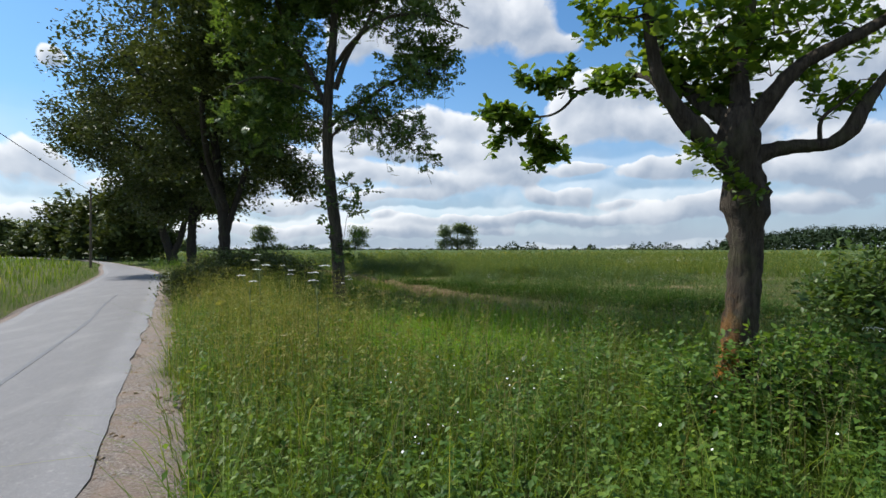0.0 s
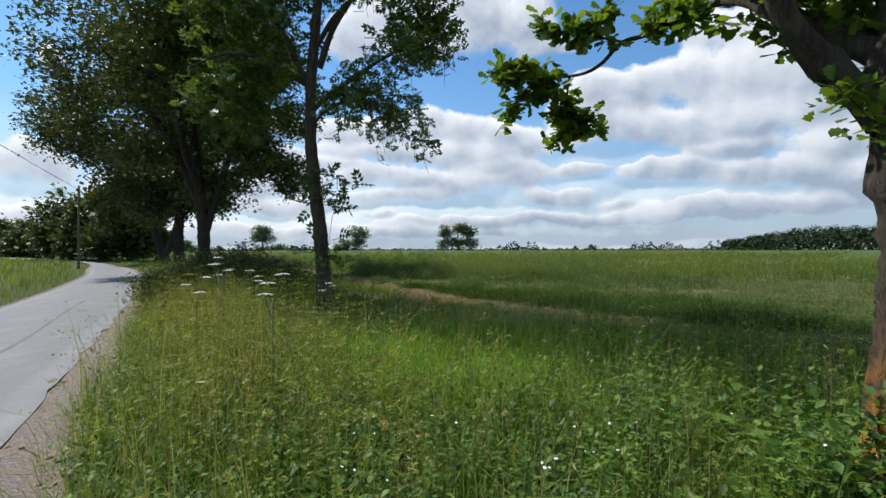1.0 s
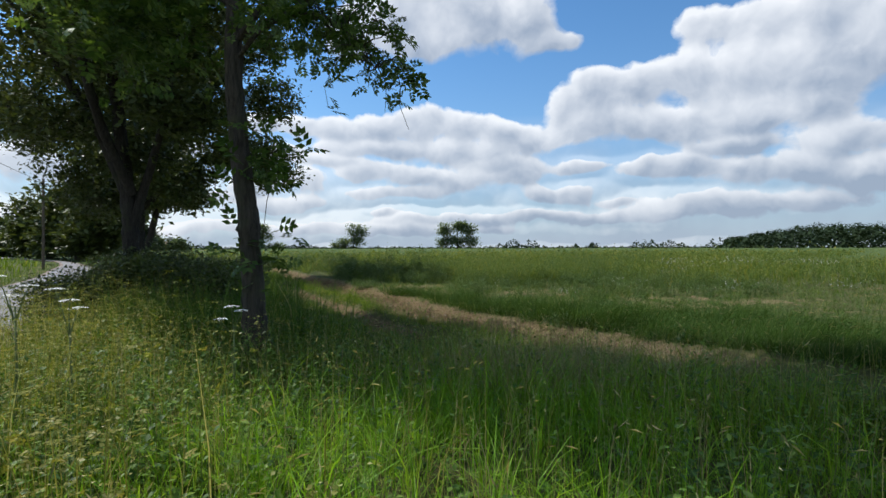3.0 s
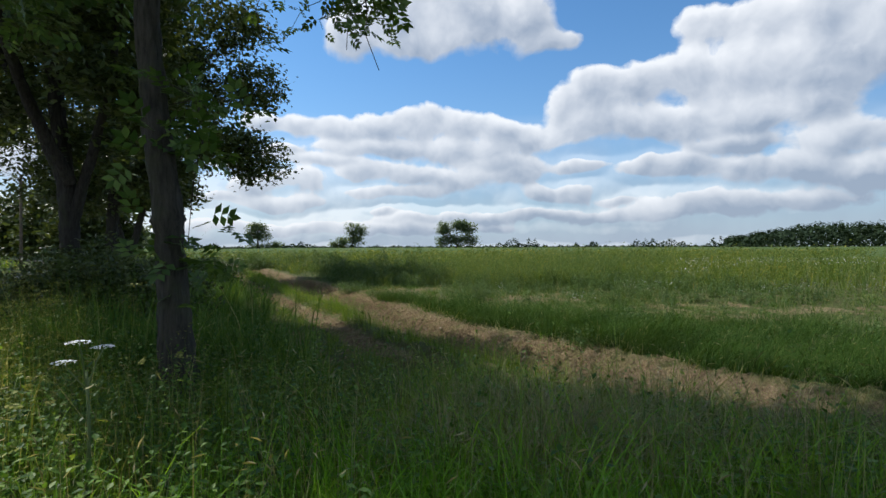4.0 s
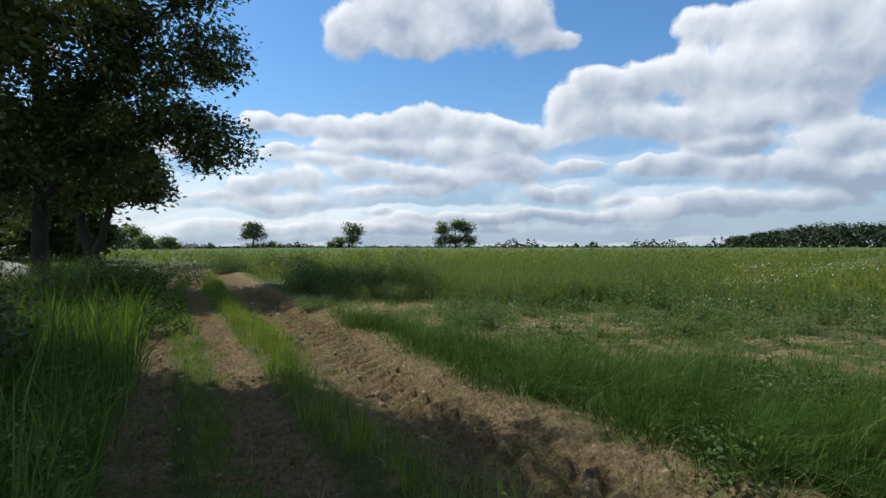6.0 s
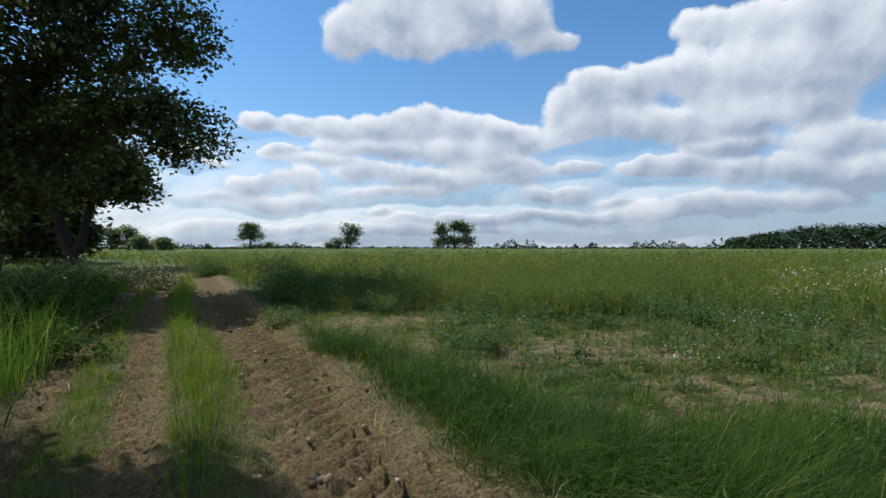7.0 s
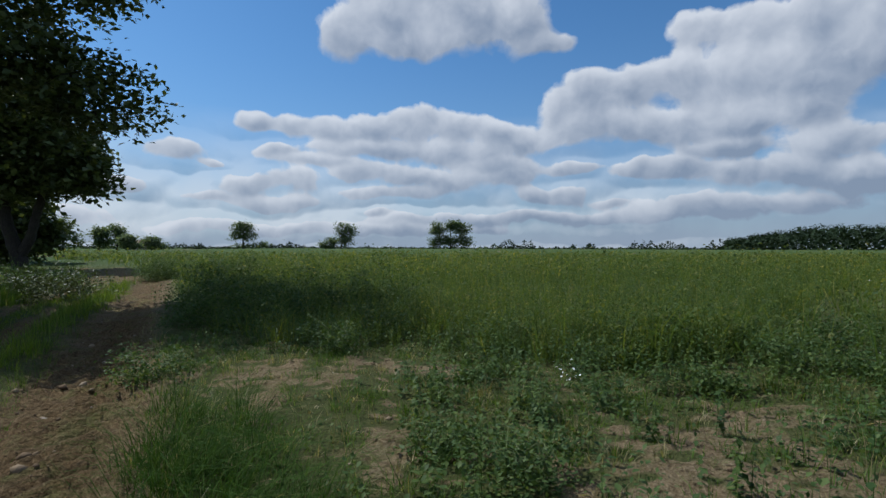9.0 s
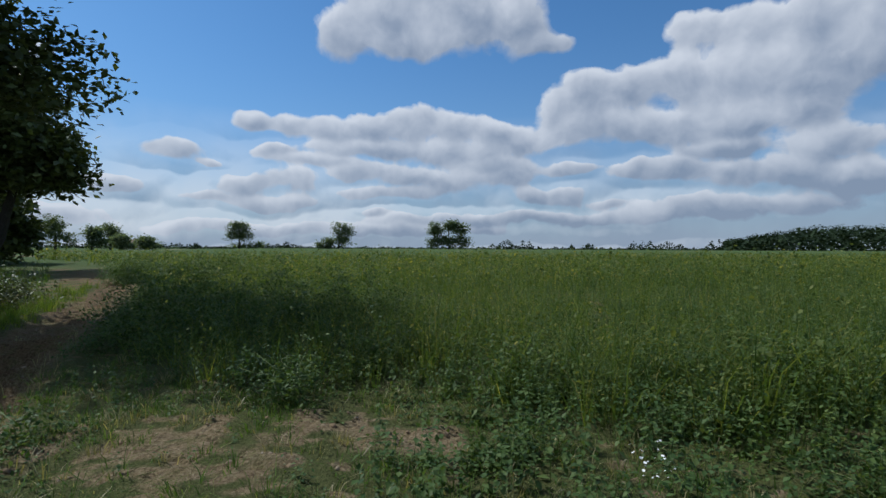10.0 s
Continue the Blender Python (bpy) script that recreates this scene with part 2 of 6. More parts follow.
M_DRY = leaf_mat("dry_grass", [(0.0, (0.16, 0.15, 0.06)), (0.5, (0.27, 0.23, 0.11)), (1.0, (0.42, 0.36, 0.20))], 0.9, (0.9, 1.05, 0.8))
M_HERB = leaf_mat("broad_herb", [(0.0, (0.035, 0.085, 0.016)), (0.6, (0.088, 0.168, 0.03)), (1.0, (0.18, 0.27, 0.06))], 0.9, (1.25, 1.1, 0.65), 0.42, 0.5, 0.22)
M_PARSLEY = leaf_mat("seeding_parsley", [(0.0, (0.10, 0.125, 0.024)), (0.6, (0.215, 0.205, 0.05)), (0.92, (0.32, 0.29, 0.10)), (1.0, (0.46, 0.42, 0.23))], 0.8, (0.8, 1.0, 0.75), 0.35, 0.7, 0.08)
M_CROP = leaf_mat("green_crop", [(0.0, (0.05, 0.096, 0.026)), (0.6, (0.112, 0.172, 0.042)), (0.92, (0.175, 0.22, 0.056)), (1.0, (0.28, 0.26, 0.085))], 0.16, (1.3, 1.12, 0.65), 0.48, 0.55, 0.18)
M_OAK = leaf_mat("oak_leaf", [(0.0, (0.055, 0.11, 0.014)), (0.6, (0.11, 0.18, 0.024)), (1.0, (0.18, 0.24, 0.04))], 0.8, (0.85, 0.95, 0.8), 0.5, 0.45, 0.3)
M_ASH = leaf_mat("ash_leaf", [(0.0, (0.045, 0.085, 0.02)), (0.7, (0.085, 0.14, 0.036)), (1.0, (0.14, 0.20, 0.06))], 0.5, (1.1, 1.1, 0.8), 0.4, 0.45, 0.3)
M_TREE = leaf_mat("tree_leaf", [(0.0, (0.042, 0.06, 0.02)), (0.7, (0.078, 0.104, 0.033)), (1.0, (0.12, 0.15, 0.05))], 0.35, (1.2, 1.1, 0.75), 0.22, 0.5, 0.28)
# the air haze over the far trees is put into this paler, bluer leaf colour
M_FAR = leaf_mat("hazed_distant_leaf", [(0.0, (0.09, 0.13, 0.085)), (0.7, (0.15, 0.20, 0.125)), (1.0, (0.21, 0.26, 0.16))], 0.05, (1.15, 1.1, 0.9), 0.5, 0.7, 0.1)
M_WHITE = Mat("white_petal").solid((0.78, 0.78, 0.74), 0.7)
M_YELLOW = Mat("yellow_flower").solid((0.42, 0.34, 0.03), 0.8)


def bark_mat(name, dark, light, lichen=0.0):
    m = Mat(name)
    ridges = m.noise(1.0, 6.0, 0.7, (24, 24, 3.6))
    blot = m.noise(2.6, 4.0, 0.6)
    col = m.ramp(ridges, [(0.3, dark), (0.68, light)])
    col = m.mix(m.math("MULTIPLY", m.math("SUBTRACT", blot, 0.52), 4.0, clamp=True), col, (light[0] * 0.8, light[1] * 1.0, light[2] * 0.62))
    if lichen:
        co = m.n("ShaderNodeSeparateXYZ")
        m.l(m.n("ShaderNodeTexCoord").outputs["Object"], co.inputs[0])
        low = m.math("SUBTRACT", 1.25, co.outputs[2], clamp=True)
        west = m.math("MULTIPLY", co.outputs[0], -7.0, clamp=True)
        patch = m.math("MULTIPLY", m.math("SUBTRACT", m.noise(9.0, 5.0, 0.7), 0.40), 7.0, clamp=True)
        f = m.math("MULTIPLY", m.math("MULTIPLY", low, west), m.math("MULTIPLY", patch, lichen))
        col = m.mix(f, col, (0.46, 0.20, 0.03))
    return m.solid(col, 0.9, m.bump(ridges, 1.0, 0.06), 0.12)


M_OAKBARK = bark_mat("oak_bark", (0.022, 0.018, 0.014), (0.10, 0.082, 0.064), 1.4)
M_ASHBARK = bark_mat("ash_bark", (0.03, 0.027, 0.022), (0.11, 0.095, 0.075))
M_BARK = bark_mat("rough_bark", (0.02, 0.017, 0.014), (0.065, 0.057, 0.047))
M_STEM = Mat("green_stem").solid((0.12, 0.15, 0.05), 0.7)


def ground_mat():
    m = Mat("field_earth")
    at = m.n("ShaderNodeAttribute")
    at.attribute_name = "soil"
    fine, mid, broad = m.noise(38.0, 6.0, 0.7), m.noise(5.0, 5.0, 0.65), m.noise(0.35, 4.0)
    soil = m.ramp(fine, [(0.25, (0.092, 0.066, 0.036)), (0.5, (0.24, 0.18, 0.10)), (0.78, (0.44, 0.36, 0.23))])
    crust = m.noise(17.0, 4.0, 0.6)
    soil = m.mix(m.math("MULTIPLY", m.math("SUBTRACT", 0.47, crust), 6.0, clamp=True), soil, m.mix(1.0, soil, (0.45, 0.42, 0.40), "MULTIPLY"))
    soil = m.mix(m.math("MULTIPLY", m.math("SUBTRACT", mid, 0.45), 3.0, clamp=True), soil, m.mix(1.0, soil, (0.82, 0.78, 0.74), "MULTIPLY"))
    ch = m.n("ShaderNodeAttribute")
    ch.attribute_name = "churned"
    soil = m.mix(ch.outputs["Fac"], soil, m.mix(1.0, soil, (0.66, 0.60, 0.54), "MULTIPLY"))
    moss = m.math("MULTIPLY", m.math("SUBTRACT", m.noise(2.3, 6.0, 0.75), 0.49), 5.0, clamp=True)
    soil = m.mix(m.math("MULTIPLY", moss, 0.8), soil, m.ramp(fine, [(0.3, (0.065, 0.075, 0.02)), (0.7, (0.20, 0.195, 0.075))]))
    turf = m.ramp(fine, [(0.25, (0.045, 0.055, 0.018)), (0.55, (0.095, 0.105, 0.035)), (0.85, (0.20, 0.175, 0.08))])
    co = m.n("ShaderNodeSeparateXYZ")
    m.l(m.n("ShaderNodeTexCoord").outputs["Object"], co.inputs[0])
    crop = m.ramp(m.noise(0.9, 6.0, 0.75), [(0.3, (0.04, 0.07, 0.02)), (0.55, (0.065, 0.105, 0.03)), (0.8, (0.10, 0.135, 0.045))])
    crop = m.mix(m.math("MULTIPLY", m.math("SUBTRACT", broad, 0.45), 2.5, clamp=True), crop, (0.095, 0.115, 0.035))
    far = m.math("MULTIPLY", m.math("SUBTRACT", co.outputs[1], 40.0), 0.04, clamp=True)
    turf = m.mix(far, turf, crop)
    edge = m.math("ADD", at.outputs["Fac"], m.math("MULTIPLY", m.math("SUBTRACT", mid, 0.5), 0.9))
    f = m.math("MULTIPLY", m.math("SUBTRACT", edge, 0.34), 3.2, clamp=True)
    col = m.mix(f, turf, soil)
    return m.solid(col, 0.95, m.bump(m.math("ADD", fine, m.math("MULTIPLY", m.noise(13.0, 5.0, 0.7), 2.0)), 1.0, 0.04), 0.1)


M_GROUND = ground_mat()


def road_mat():
    m = Mat("worn_asphalt")
    grit, wear, broad = m.noise(220.0, 3.0, 0.7), m.noise(2.2, 6.0, 0.7, (1.0, 0.35, 1.0)), m.noise(0.5, 3.0)
    col = m.ramp(grit, [(0.3, (0.095, 0.093, 0.097)), (0.55, (0.17, 0.166, 0.169)), (0.8, (0.27, 0.262, 0.258))])
    fleck = m.noise(26.0, 4.0, 0.7)
    col = m.mix(m.math("MULTIPLY", m.math("SUBTRACT", fleck, 0.56), 7.0, clamp=True), col, (0.235, 0.228, 0.222))
    col = m.mix(m.math("MULTIPLY", m.math("SUBTRACT", wear, 0.47), 3.0, clamp=True), col, (0.215, 0.21, 0.206))
    col = m.mix(m.math("MULTIPLY", m.math("SUBTRACT", broad, 0.5), 2.0, clamp=True), col, (0.14, 0.138, 0.142))
    return m.solid(col, 0.75, m.bump(grit, 0.5, 0.006), 0.3)


M_ROAD = road_mat()
M_SEAL = Mat("bitumen_joint").solid((0.085, 0.085, 0.09), 0.6)
_g = Mat("dusty_gravel")
M_GRAVEL = _g.solid(_g.mix(_g.math("MULTIPLY", _g.math("SUBTRACT", _g.noise(3.0, 5.0), 0.42), 3.0, clamp=True),
                    _g.ramp(_g.noise(45.0, 6.0, 0.8), [(0.35, (0.07, 0.058, 0.05)), (0.52, (0.24, 0.205, 0.18)), (0.68, (0.46, 0.42, 0.37))]), (0.27, 0.20, 0.155)),
                    0.95, _g.bump(_g.noise(70.0, 5.0, 0.75), 1.0, 0.02), 0.1)
_s = Mat("field_stone")
M_STONE = _s.solid(_s.ramp(_s.n("ShaderNodeNewGeometry").outputs["Random Per Island"], [(0.0, (0.13, 0.09, 0.055)), (0.6, (0.23, 0.165, 0.10)), (0.95, (0.30, 0.235, 0.16)), (1.0, (0.40, 0.35, 0.28))]), 0.95, _s.bump(_s.noise(60.0), 0.6, 0.01), 0.1)
M_POLE = bark_mat("weathered_pole", (0.07, 0.055, 0.04), (0.16, 0.13, 0.10))
M_WIRE = Mat("black_cable").solid((0.02, 0.02, 0.02), 0.6)
_w = Mat("painted_render_wall")
M_WALL = _w.solid(_w.ramp(_w.noise(1.5), [(0.3, (0.55, 0.52, 0.47)), (0.7, (0.70, 0.68, 0.63))]), 0.9)
_r = Mat("clay_roof")
M_ROOF = _r.solid(_r.ramp(_r.noise(2.5), [(0.3, (0.12, 0.075, 0.06)), (0.7, (0.20, 0.13, 0.10))]), 0.85)
M_PANE = Mat("window_glass").solid((0.03, 0.035, 0.04), 0.1, None, 0.6)
M_BRICK = Mat("chimney_brick").solid((0.25, 0.13, 0.09), 0.9)

# ---- mesh helpers ----


def mesh(name, verts, polys, mat, smooth=False):
    """A mesh from numpy arrays: verts (n, 3), polys a list of (m, k) index arrays."""
    me = bpy.data.meshes.new(name)
    verts = np.asarray(verts, dtype=np.float32)
    polys = [np.asarray(p, dtype=np.int32) for p in polys if len(p)]
    loops = np.concatenate([p.ravel() for p in polys])
    totals = np.concatenate([np.full(len(p), p.shape[1], dtype=np.int32) for p in polys])
    starts = np.concatenate([[0], np.cumsum(totals)[:-1]]).astype(np.int32)
    me.vertices.add(len(verts))
    me.vertices.foreach_set("co", verts.ravel())
    me.loops.add(len(loops))
    me.loops.foreach_set("vertex_index", loops)
    me.polygons.add(len(totals))
    me.polygons.foreach_set("loop_start", starts)
    me.polygons.foreach_set("loop_total", totals)
    me.update(calc_edges=True)
    if smooth:
        me.polygons.foreach_set("use_smooth", np.ones(len(totals), dtype=bool))
    me.materials.append(mat)
    return me


def part(name, me, parent, label=""):
    ob = new(name, me)
    ob.parent = parent
    if label:
        ob["label"] = label
    return ob


def thing(name, place, label, category, group="", kind=""):
    ob = new(name)
    ob.location = place
    ob.empty_display_size = 0.2
    return tagged(ob, label, category, group, kind)


def stuff(name, verts, polys, mat, label, category):
    return tagged(new(name, mesh(name, verts, polys, mat)), label, category, kind="stuff")


class Pile:
    """Collects vertices and polygons of many small pieces."""

    def __init__(self):
        self.v, self.p, self.n = [], [], 0

    def add(self, v, polys):
        self.v.append(np.asarray(v, dtype=np.float32).reshape(-1, 3))
        for p in polys:
            self.p.append(np.asarray(p, dtype=np.int32) + self.n)
        self.n += len(self.v[-1])

    def spread(self, template, faces, at, rot, size):
        """Copies of a template (k, 3) at (n, 3) with turns (n, 3, 3) and sizes (n,) or (n, 3)."""
        n, k = len(at), len(template)
        if n == 0:
            return
        size = np.asarray(size, dtype=np.float32)
        t = template[None] * (size[:, None, None] if size.ndim == 1 else size[:, None, :])
        v = np.einsum("nij,nkj->nki", rot, t) + at[:, None, :]
        off = (np.arange(n) * k)[:, None, None]
        self.add(v, [(np.asarray(f)[None] + off).reshape(-1, np.asarray(f).shape[1]) for f in faces])

    def mesh(self, name, mat, smooth=False):
        by = {}
        for p in self.p:
            by.setdefault(p.shape[1], []).append(p)
        return mesh(name, np.concatenate(self.v), [np.concatenate(b) for b in by.values()], mat, smooth)

    def stuff(self, name, mat, label, category):
        return tagged(new(name, self.mesh(name, mat)), label, category, kind="stuff")


def turns(rng, n, tilt=0.6, az=None):
    """Random turns: z axis tilted from upright by about tilt radians."""
    az = rng.uniform(0, 2 * np.pi, n) if az is None else az
    ti = rng.normal(0, tilt, n)
    sp = rng.uniform(0, 2 * np.pi, n)
    ca, sa, ct, st, cs, ss = np.cos(az), np.sin(az), np.cos(ti), np.sin(ti), np.cos(sp), np.sin(sp)
    rz = np.zeros((n, 3, 3)); rz[:, 0, 0] = ca; rz[:, 0, 1] = -sa; rz[:, 1, 0] = sa; rz[:, 1, 1] = ca; rz[:, 2, 2] = 1
    rx = np.zeros((n, 3, 3)); rx[:, 0, 0] = 1; rx[:, 1, 1] = ct; rx[:, 1, 2] = -st; rx[:, 2, 1] = st; rx[:, 2, 2] = ct
    r2 = np.zeros((n, 3, 3)); r2[:, 0, 0] = cs; r2[:, 0, 1] = -ss; r2[:, 1, 0] = ss; r2[:, 1, 1] = cs; r2[:, 2, 2] = 1
    return rz @ rx @ r2


def blades(rng, at, height, width, bend, seg=2, droop=None):
    """Curved tapering grass blades. at (n, 3); height, width, bend (n,). Gives verts and polys."""
    n = len(at)
    az = rng.uniform(0, 2 * np.pi, n) if droop is None else droop
    d = np.stack([np.cos(az), np.sin(az), np.zeros(n)], 1)
    tw = az + np.pi / 2 + rng.normal(0, 0.7, n)
    s = np.stack([np.cos(tw), np.sin(tw), np.zeros(n)], 1)
    rows = []
    for i in range(seg):
        f = i / seg
        c = at + d * (bend * height * f ** 2)[:, None] + np.array([0, 0, 1.0]) * (height * (f - 0.35 * np.minimum(bend, 1.4) * f ** 2.2))[:, None]
        w = (width * (1 - 0.55 * f))[:, None] * s * 0.5
        rows += [c - w, c + w]
    tip = at + d * (bend * height)[:, None] + np.array([0, 0, 1.0]) * (height * (1 - 0.35 * np.minimum(bend, 1.4)))[:, None]
    v = np.stack(rows + [tip], 1)
    k = 2 * seg + 1
    base = np.arange(n)[:, None] * k
    quads = [np.array([2 * i, 2 * i + 1, 2 * i + 3, 2 * i + 2])[None] + base for i in range(seg - 1)]
    tri = np.array([2 * seg - 2, 2 * seg - 1, 2 * seg])[None] + base
    return v.reshape(-1, 3), ([np.concatenate(quads)] if quads else []) + [tri]


def tufts(rng, at, per, spread):
    """Gathers blades into tussocks: gives their feet, the way each leans (outwards) and a factor for its bend and height."""
    k = max(1, len(at) // per)
    heart = at[rng.choice(len(at), k, replace=False)]
    own = rng.randint(0, k, len(at))
    size = rng.uniform(0.5, 1.5, k)
    off = rng.normal(0, 1, (len(at), 2)) * (spread * size[own])[:, None]
    feet = heart[own].copy()
    feet[:, :2] += off
    way = np.arctan2(off[:, 1], off[:, 0]) + rng.normal(0, 0.5, len(at))
    far = np.hypot(off[:, 0], off[:, 1]) / (spread * 1.4)
    return feet, way, np.clip(0.25 + 0.75 * far, 0.1, 2.0), (rng.uniform(0.65, 1.3, k) * size ** 0.3)[own]


def tube(points, radii, sides=8, knobs=0.0, rng=None):
    """A tapered tube along points, closed at its end."""
    points = np.asarray(points, dtype=float)
    n = len(points)
    tang = np.gradient(points, axis=0)
    tang /= np.linalg.norm(tang, axis=1)[:, None] + 1e-9
    up = np.array([0.31, 0.95, 0.05])
    a = np.cross(tang, up); a /= np.linalg.norm(a, axis=1)[:, None] + 1e-9
    b = np.cross(tang, a)
    ang = np.arange(sides) * 2 * np.pi / sides
    r = np.asarray(radii, dtype=float)[:, None] * np.ones((1, sides))
    if knobs and rng is not None:
        r = r * (1 + rng.normal(0, knobs, r.shape))
    v = points[:, None] + r[..., None] * (np.cos(ang)[None, :, None] * a[:, None] + np.sin(ang)[None, :, None] * b[:, None])
    i = (np.arange(n - 1)[:, None] * sides + np.arange(sides)[None]).ravel()
    j = (np.arange(n - 1)[:, None] * sides + (np.arange(sides)[None] + 1) % sides).ravel()
    q = np.stack([i, j, j + sides, i + sides], 1)
    cap = np.arange(sides)[None] + (n - 1) * sides
    return v.reshape(-1, 3), [q, cap]


def smooth_line(points, step):
    """Catmull-Rom through points, sampled about every step."""
    p = np.asarray(points, dtype=float)
    p = np.concatenate([[2 * p[0] - p[1]], p, [2 * p[-1] - p[-2]]])
    out = []
    for i in range(1, len(p) - 2):
        n = max(2, int(np.linalg.norm(p[i + 1] - p[i]) / step))
        for t in np.arange(n) / n:
            out.append(0.5 * (2 * p[i] + (p[i + 1] - p[i - 1]) * t + (2 * p[i - 1] - 5 * p[i] + 4 * p[i + 1] - p[i + 2]) * t ** 2 + (3 * p[i] - p[i - 1] - 3 * p[i + 1] + p[i + 2]) * t ** 3))
    out.append(p[-2])
    return np.array(out)


def field_noise(x, y, scale, seed=0):
    """Cheap smooth noise from sines, about -1 to 1."""
    r = np.random.RandomState(seed)
    s = np.zeros_like(x, dtype=float)
    for _ in range(7):
        a, f, p = r.uniform(0, 2 * np.pi), r.uniform(0.6, 1.9) / scale, r.uniform(0, 6.28)
        s = s + np.sin((x * np.cos(a) + y * np.sin(a)) * f * 2 * np.pi + p)
    return s / 3.2


def off_line(x, y, line):
    """Signed distance to a polyline (positive on its right) and the way along it."""
    best = np.full(x.shape, 1e9); sign = np.zeros(x.shape); along = np.zeros(x.shape)
    run = 0.0
    for (ax, ay), (bx, by) in zip(line[:-1], line[1:]):
        dx, dy = bx - ax, by - ay
        L = math.hypot(dx, dy)
        t = np.clip(((x - ax) * dx + (y - ay) * dy) / L ** 2, 0, 1)
        d = np.hypot(x - ax - t * dx, y - ay - t * dy)
        m = d < best
        best = np.where(m, d, best)
        sign = np.where(m, np.sign((x - ax) * dy - (y - ay) * dx), sign)
        along = np.where(m, run + t * L, along)
        run += L
    return best * sign, along


# ---- the plan ----
ROAD_RIGHT = smooth_line([(-0.2, -12), (-0.6, -5), (-1.3, 0), (-2.2, 3.05), (-2.66, 3.96), (-3.39, 5.37), (-4.67, 7.86), (-6.83, 12.02), (-10.0, 18.0), (-12.9, 23.3), (-16.2, 28.9), (-21.6, 36.8), (-29, 46), (-40, 57), (-60, 70), (-90, 84)], 1.0)
ROAD_LEFT = smooth_line([(-3.9, -12), (-4.3, -5), (-5.2, 0), (-6.0, 3.3), (-8.9, 10.22), (-10.81, 13.46), (-13.6, 18.88), (-16.6, 24.3), (-20.3, 30.6), (-26.0, 39), (-32.5, 48.6), (-43, 60), (-63, 73.5), (-93, 88)], 1.0)
RUT = smooth_line([(8.0, 6.0), (5.6, 8.2), (4.2, 9.5), (2.95, 10.9), (1.9, 12.2), (1.0, 13.4), (0.2, 14.6), (-0.5, 15.9), (-1.35, 17.8), (-2.4, 19.8), (-3.6, 22.0), (-5.5, 25.6), (-8.9, 32.5), (-12.5, 39), (-21, 50)], 0.8)
RUT_LEFT = smooth_line([(6.6, 4.9), (4.3, 7.0), (2.8, 8.3), (1.5, 9.9), (0.35, 11.6), (-0.6, 13.2), (-1.45, 14.7), (-2.25, 16.3), (-3.2, 18.0), (-4.35, 20.1), (-5.6, 22.4), (-7.6, 26.3), (-10.8, 33.2), (-14.5, 40), (-23, 51)], 0.8)
CROP_EDGE = smooth_line([(-60, 90), (-36, 66), (-19.5, 50.5), (-11.2, 39), (-7.2, 31.5), (-4.1, 26.4), (-2.6, 23.6), (-1.2, 22.7), (0.6, 22.8), (1.6, 21.6), (3.0, 21.2), (5.0, 20.6), (8.0, 19.2), (12, 18.4), (18, 17.5), (30, 16.0), (60, 12)], 0.8)
BARE = [(-1.3, 21.4, 1.0, 0.75), (-0.7, 20.9, 0.6, 0.5), (-0.1, 21.7, 0.7, 0.5), (0.5, 21.5, 0.7, 0.45), (0.3, 19.3, 0.7, 0.5), (0.9, 18.1, 0.5, 0.5), (2.0, 18.8, 0.9, 0.55), (2.85, 18.7, 0.9, 0.6), (3.0, 18.2, 0.8, 0.5), (2.5, 19.4, 0.8, 0.4),
        (3.1, 19.8, 0.9, 0.5), (3.4, 16.6, 1.0, 0.55), (2.5, 16.2, 0.8, 0.5), (3.1, 17.2, 0.6, 0.35), (4.4, 16.3, 1.2, 0.5), (5.4, 15.5, 1.4, 0.5), (7.2, 16.0, 1.6, 0.5), (5.6, 17.2, 1.4, 0.45), (-0.9, 20.4, 0.5, 0.4)]


def bare_patch(x, y):
    s = np.zeros_like(x, dtype=float)
    for a, b, r, q in BARE:
        s = np.maximum(s, 1.15 - np.hypot((x - a) / r, (y - b) / q))
    return np.clip(s + 0.5 * field_noise(x, y, 0.55, 14) + 0.3 * field_noise(x, y, 0.2, 15) - 0.05, 0, 1) * (s > -0.4)


def soil_at(x, y):
    """How far the earth lies bare, 0 to 1."""
    d, _ = off_line(x, y, RUT)
    e, _ = off_line(x, y, RUT_LEFT)
    a = np.clip(1.35 - np.abs(d - 0.14) / 0.76, 0, 1) * np.clip((y - 9.7) * 0.6, 0, 1)
    b = np.maximum(np.clip(1.5 - np.abs(e - 0.14) / 0.26, 0, 1), np.clip(1.5 - np.abs(e + 0.74) / 0.22, 0, 1)) * 0.85 * np.clip((y - 12.0) * 0.6, 0, 1)
    c = np.clip(1.2 - np.hypot((x - 1.6) / 1.7, (y - 11.4) / 1.2), 0, 1) * (0.25 + 0.45 * field_noise(x, y, 0.8, 16))
    return np.clip(np.maximum(np.maximum(a, b), np.maximum(c, bare_patch(x, y))) , 0, 1)


def lay(x, y):
    """The lie of the land: it climbs gently ahead and to the right, and levels out over the field."""
    return 0.0157 * np.clip(y, -12, 26) + 0.0192 * np.clip(x, -25, 12) * np.clip((70 - y) / 44, 0, 1)


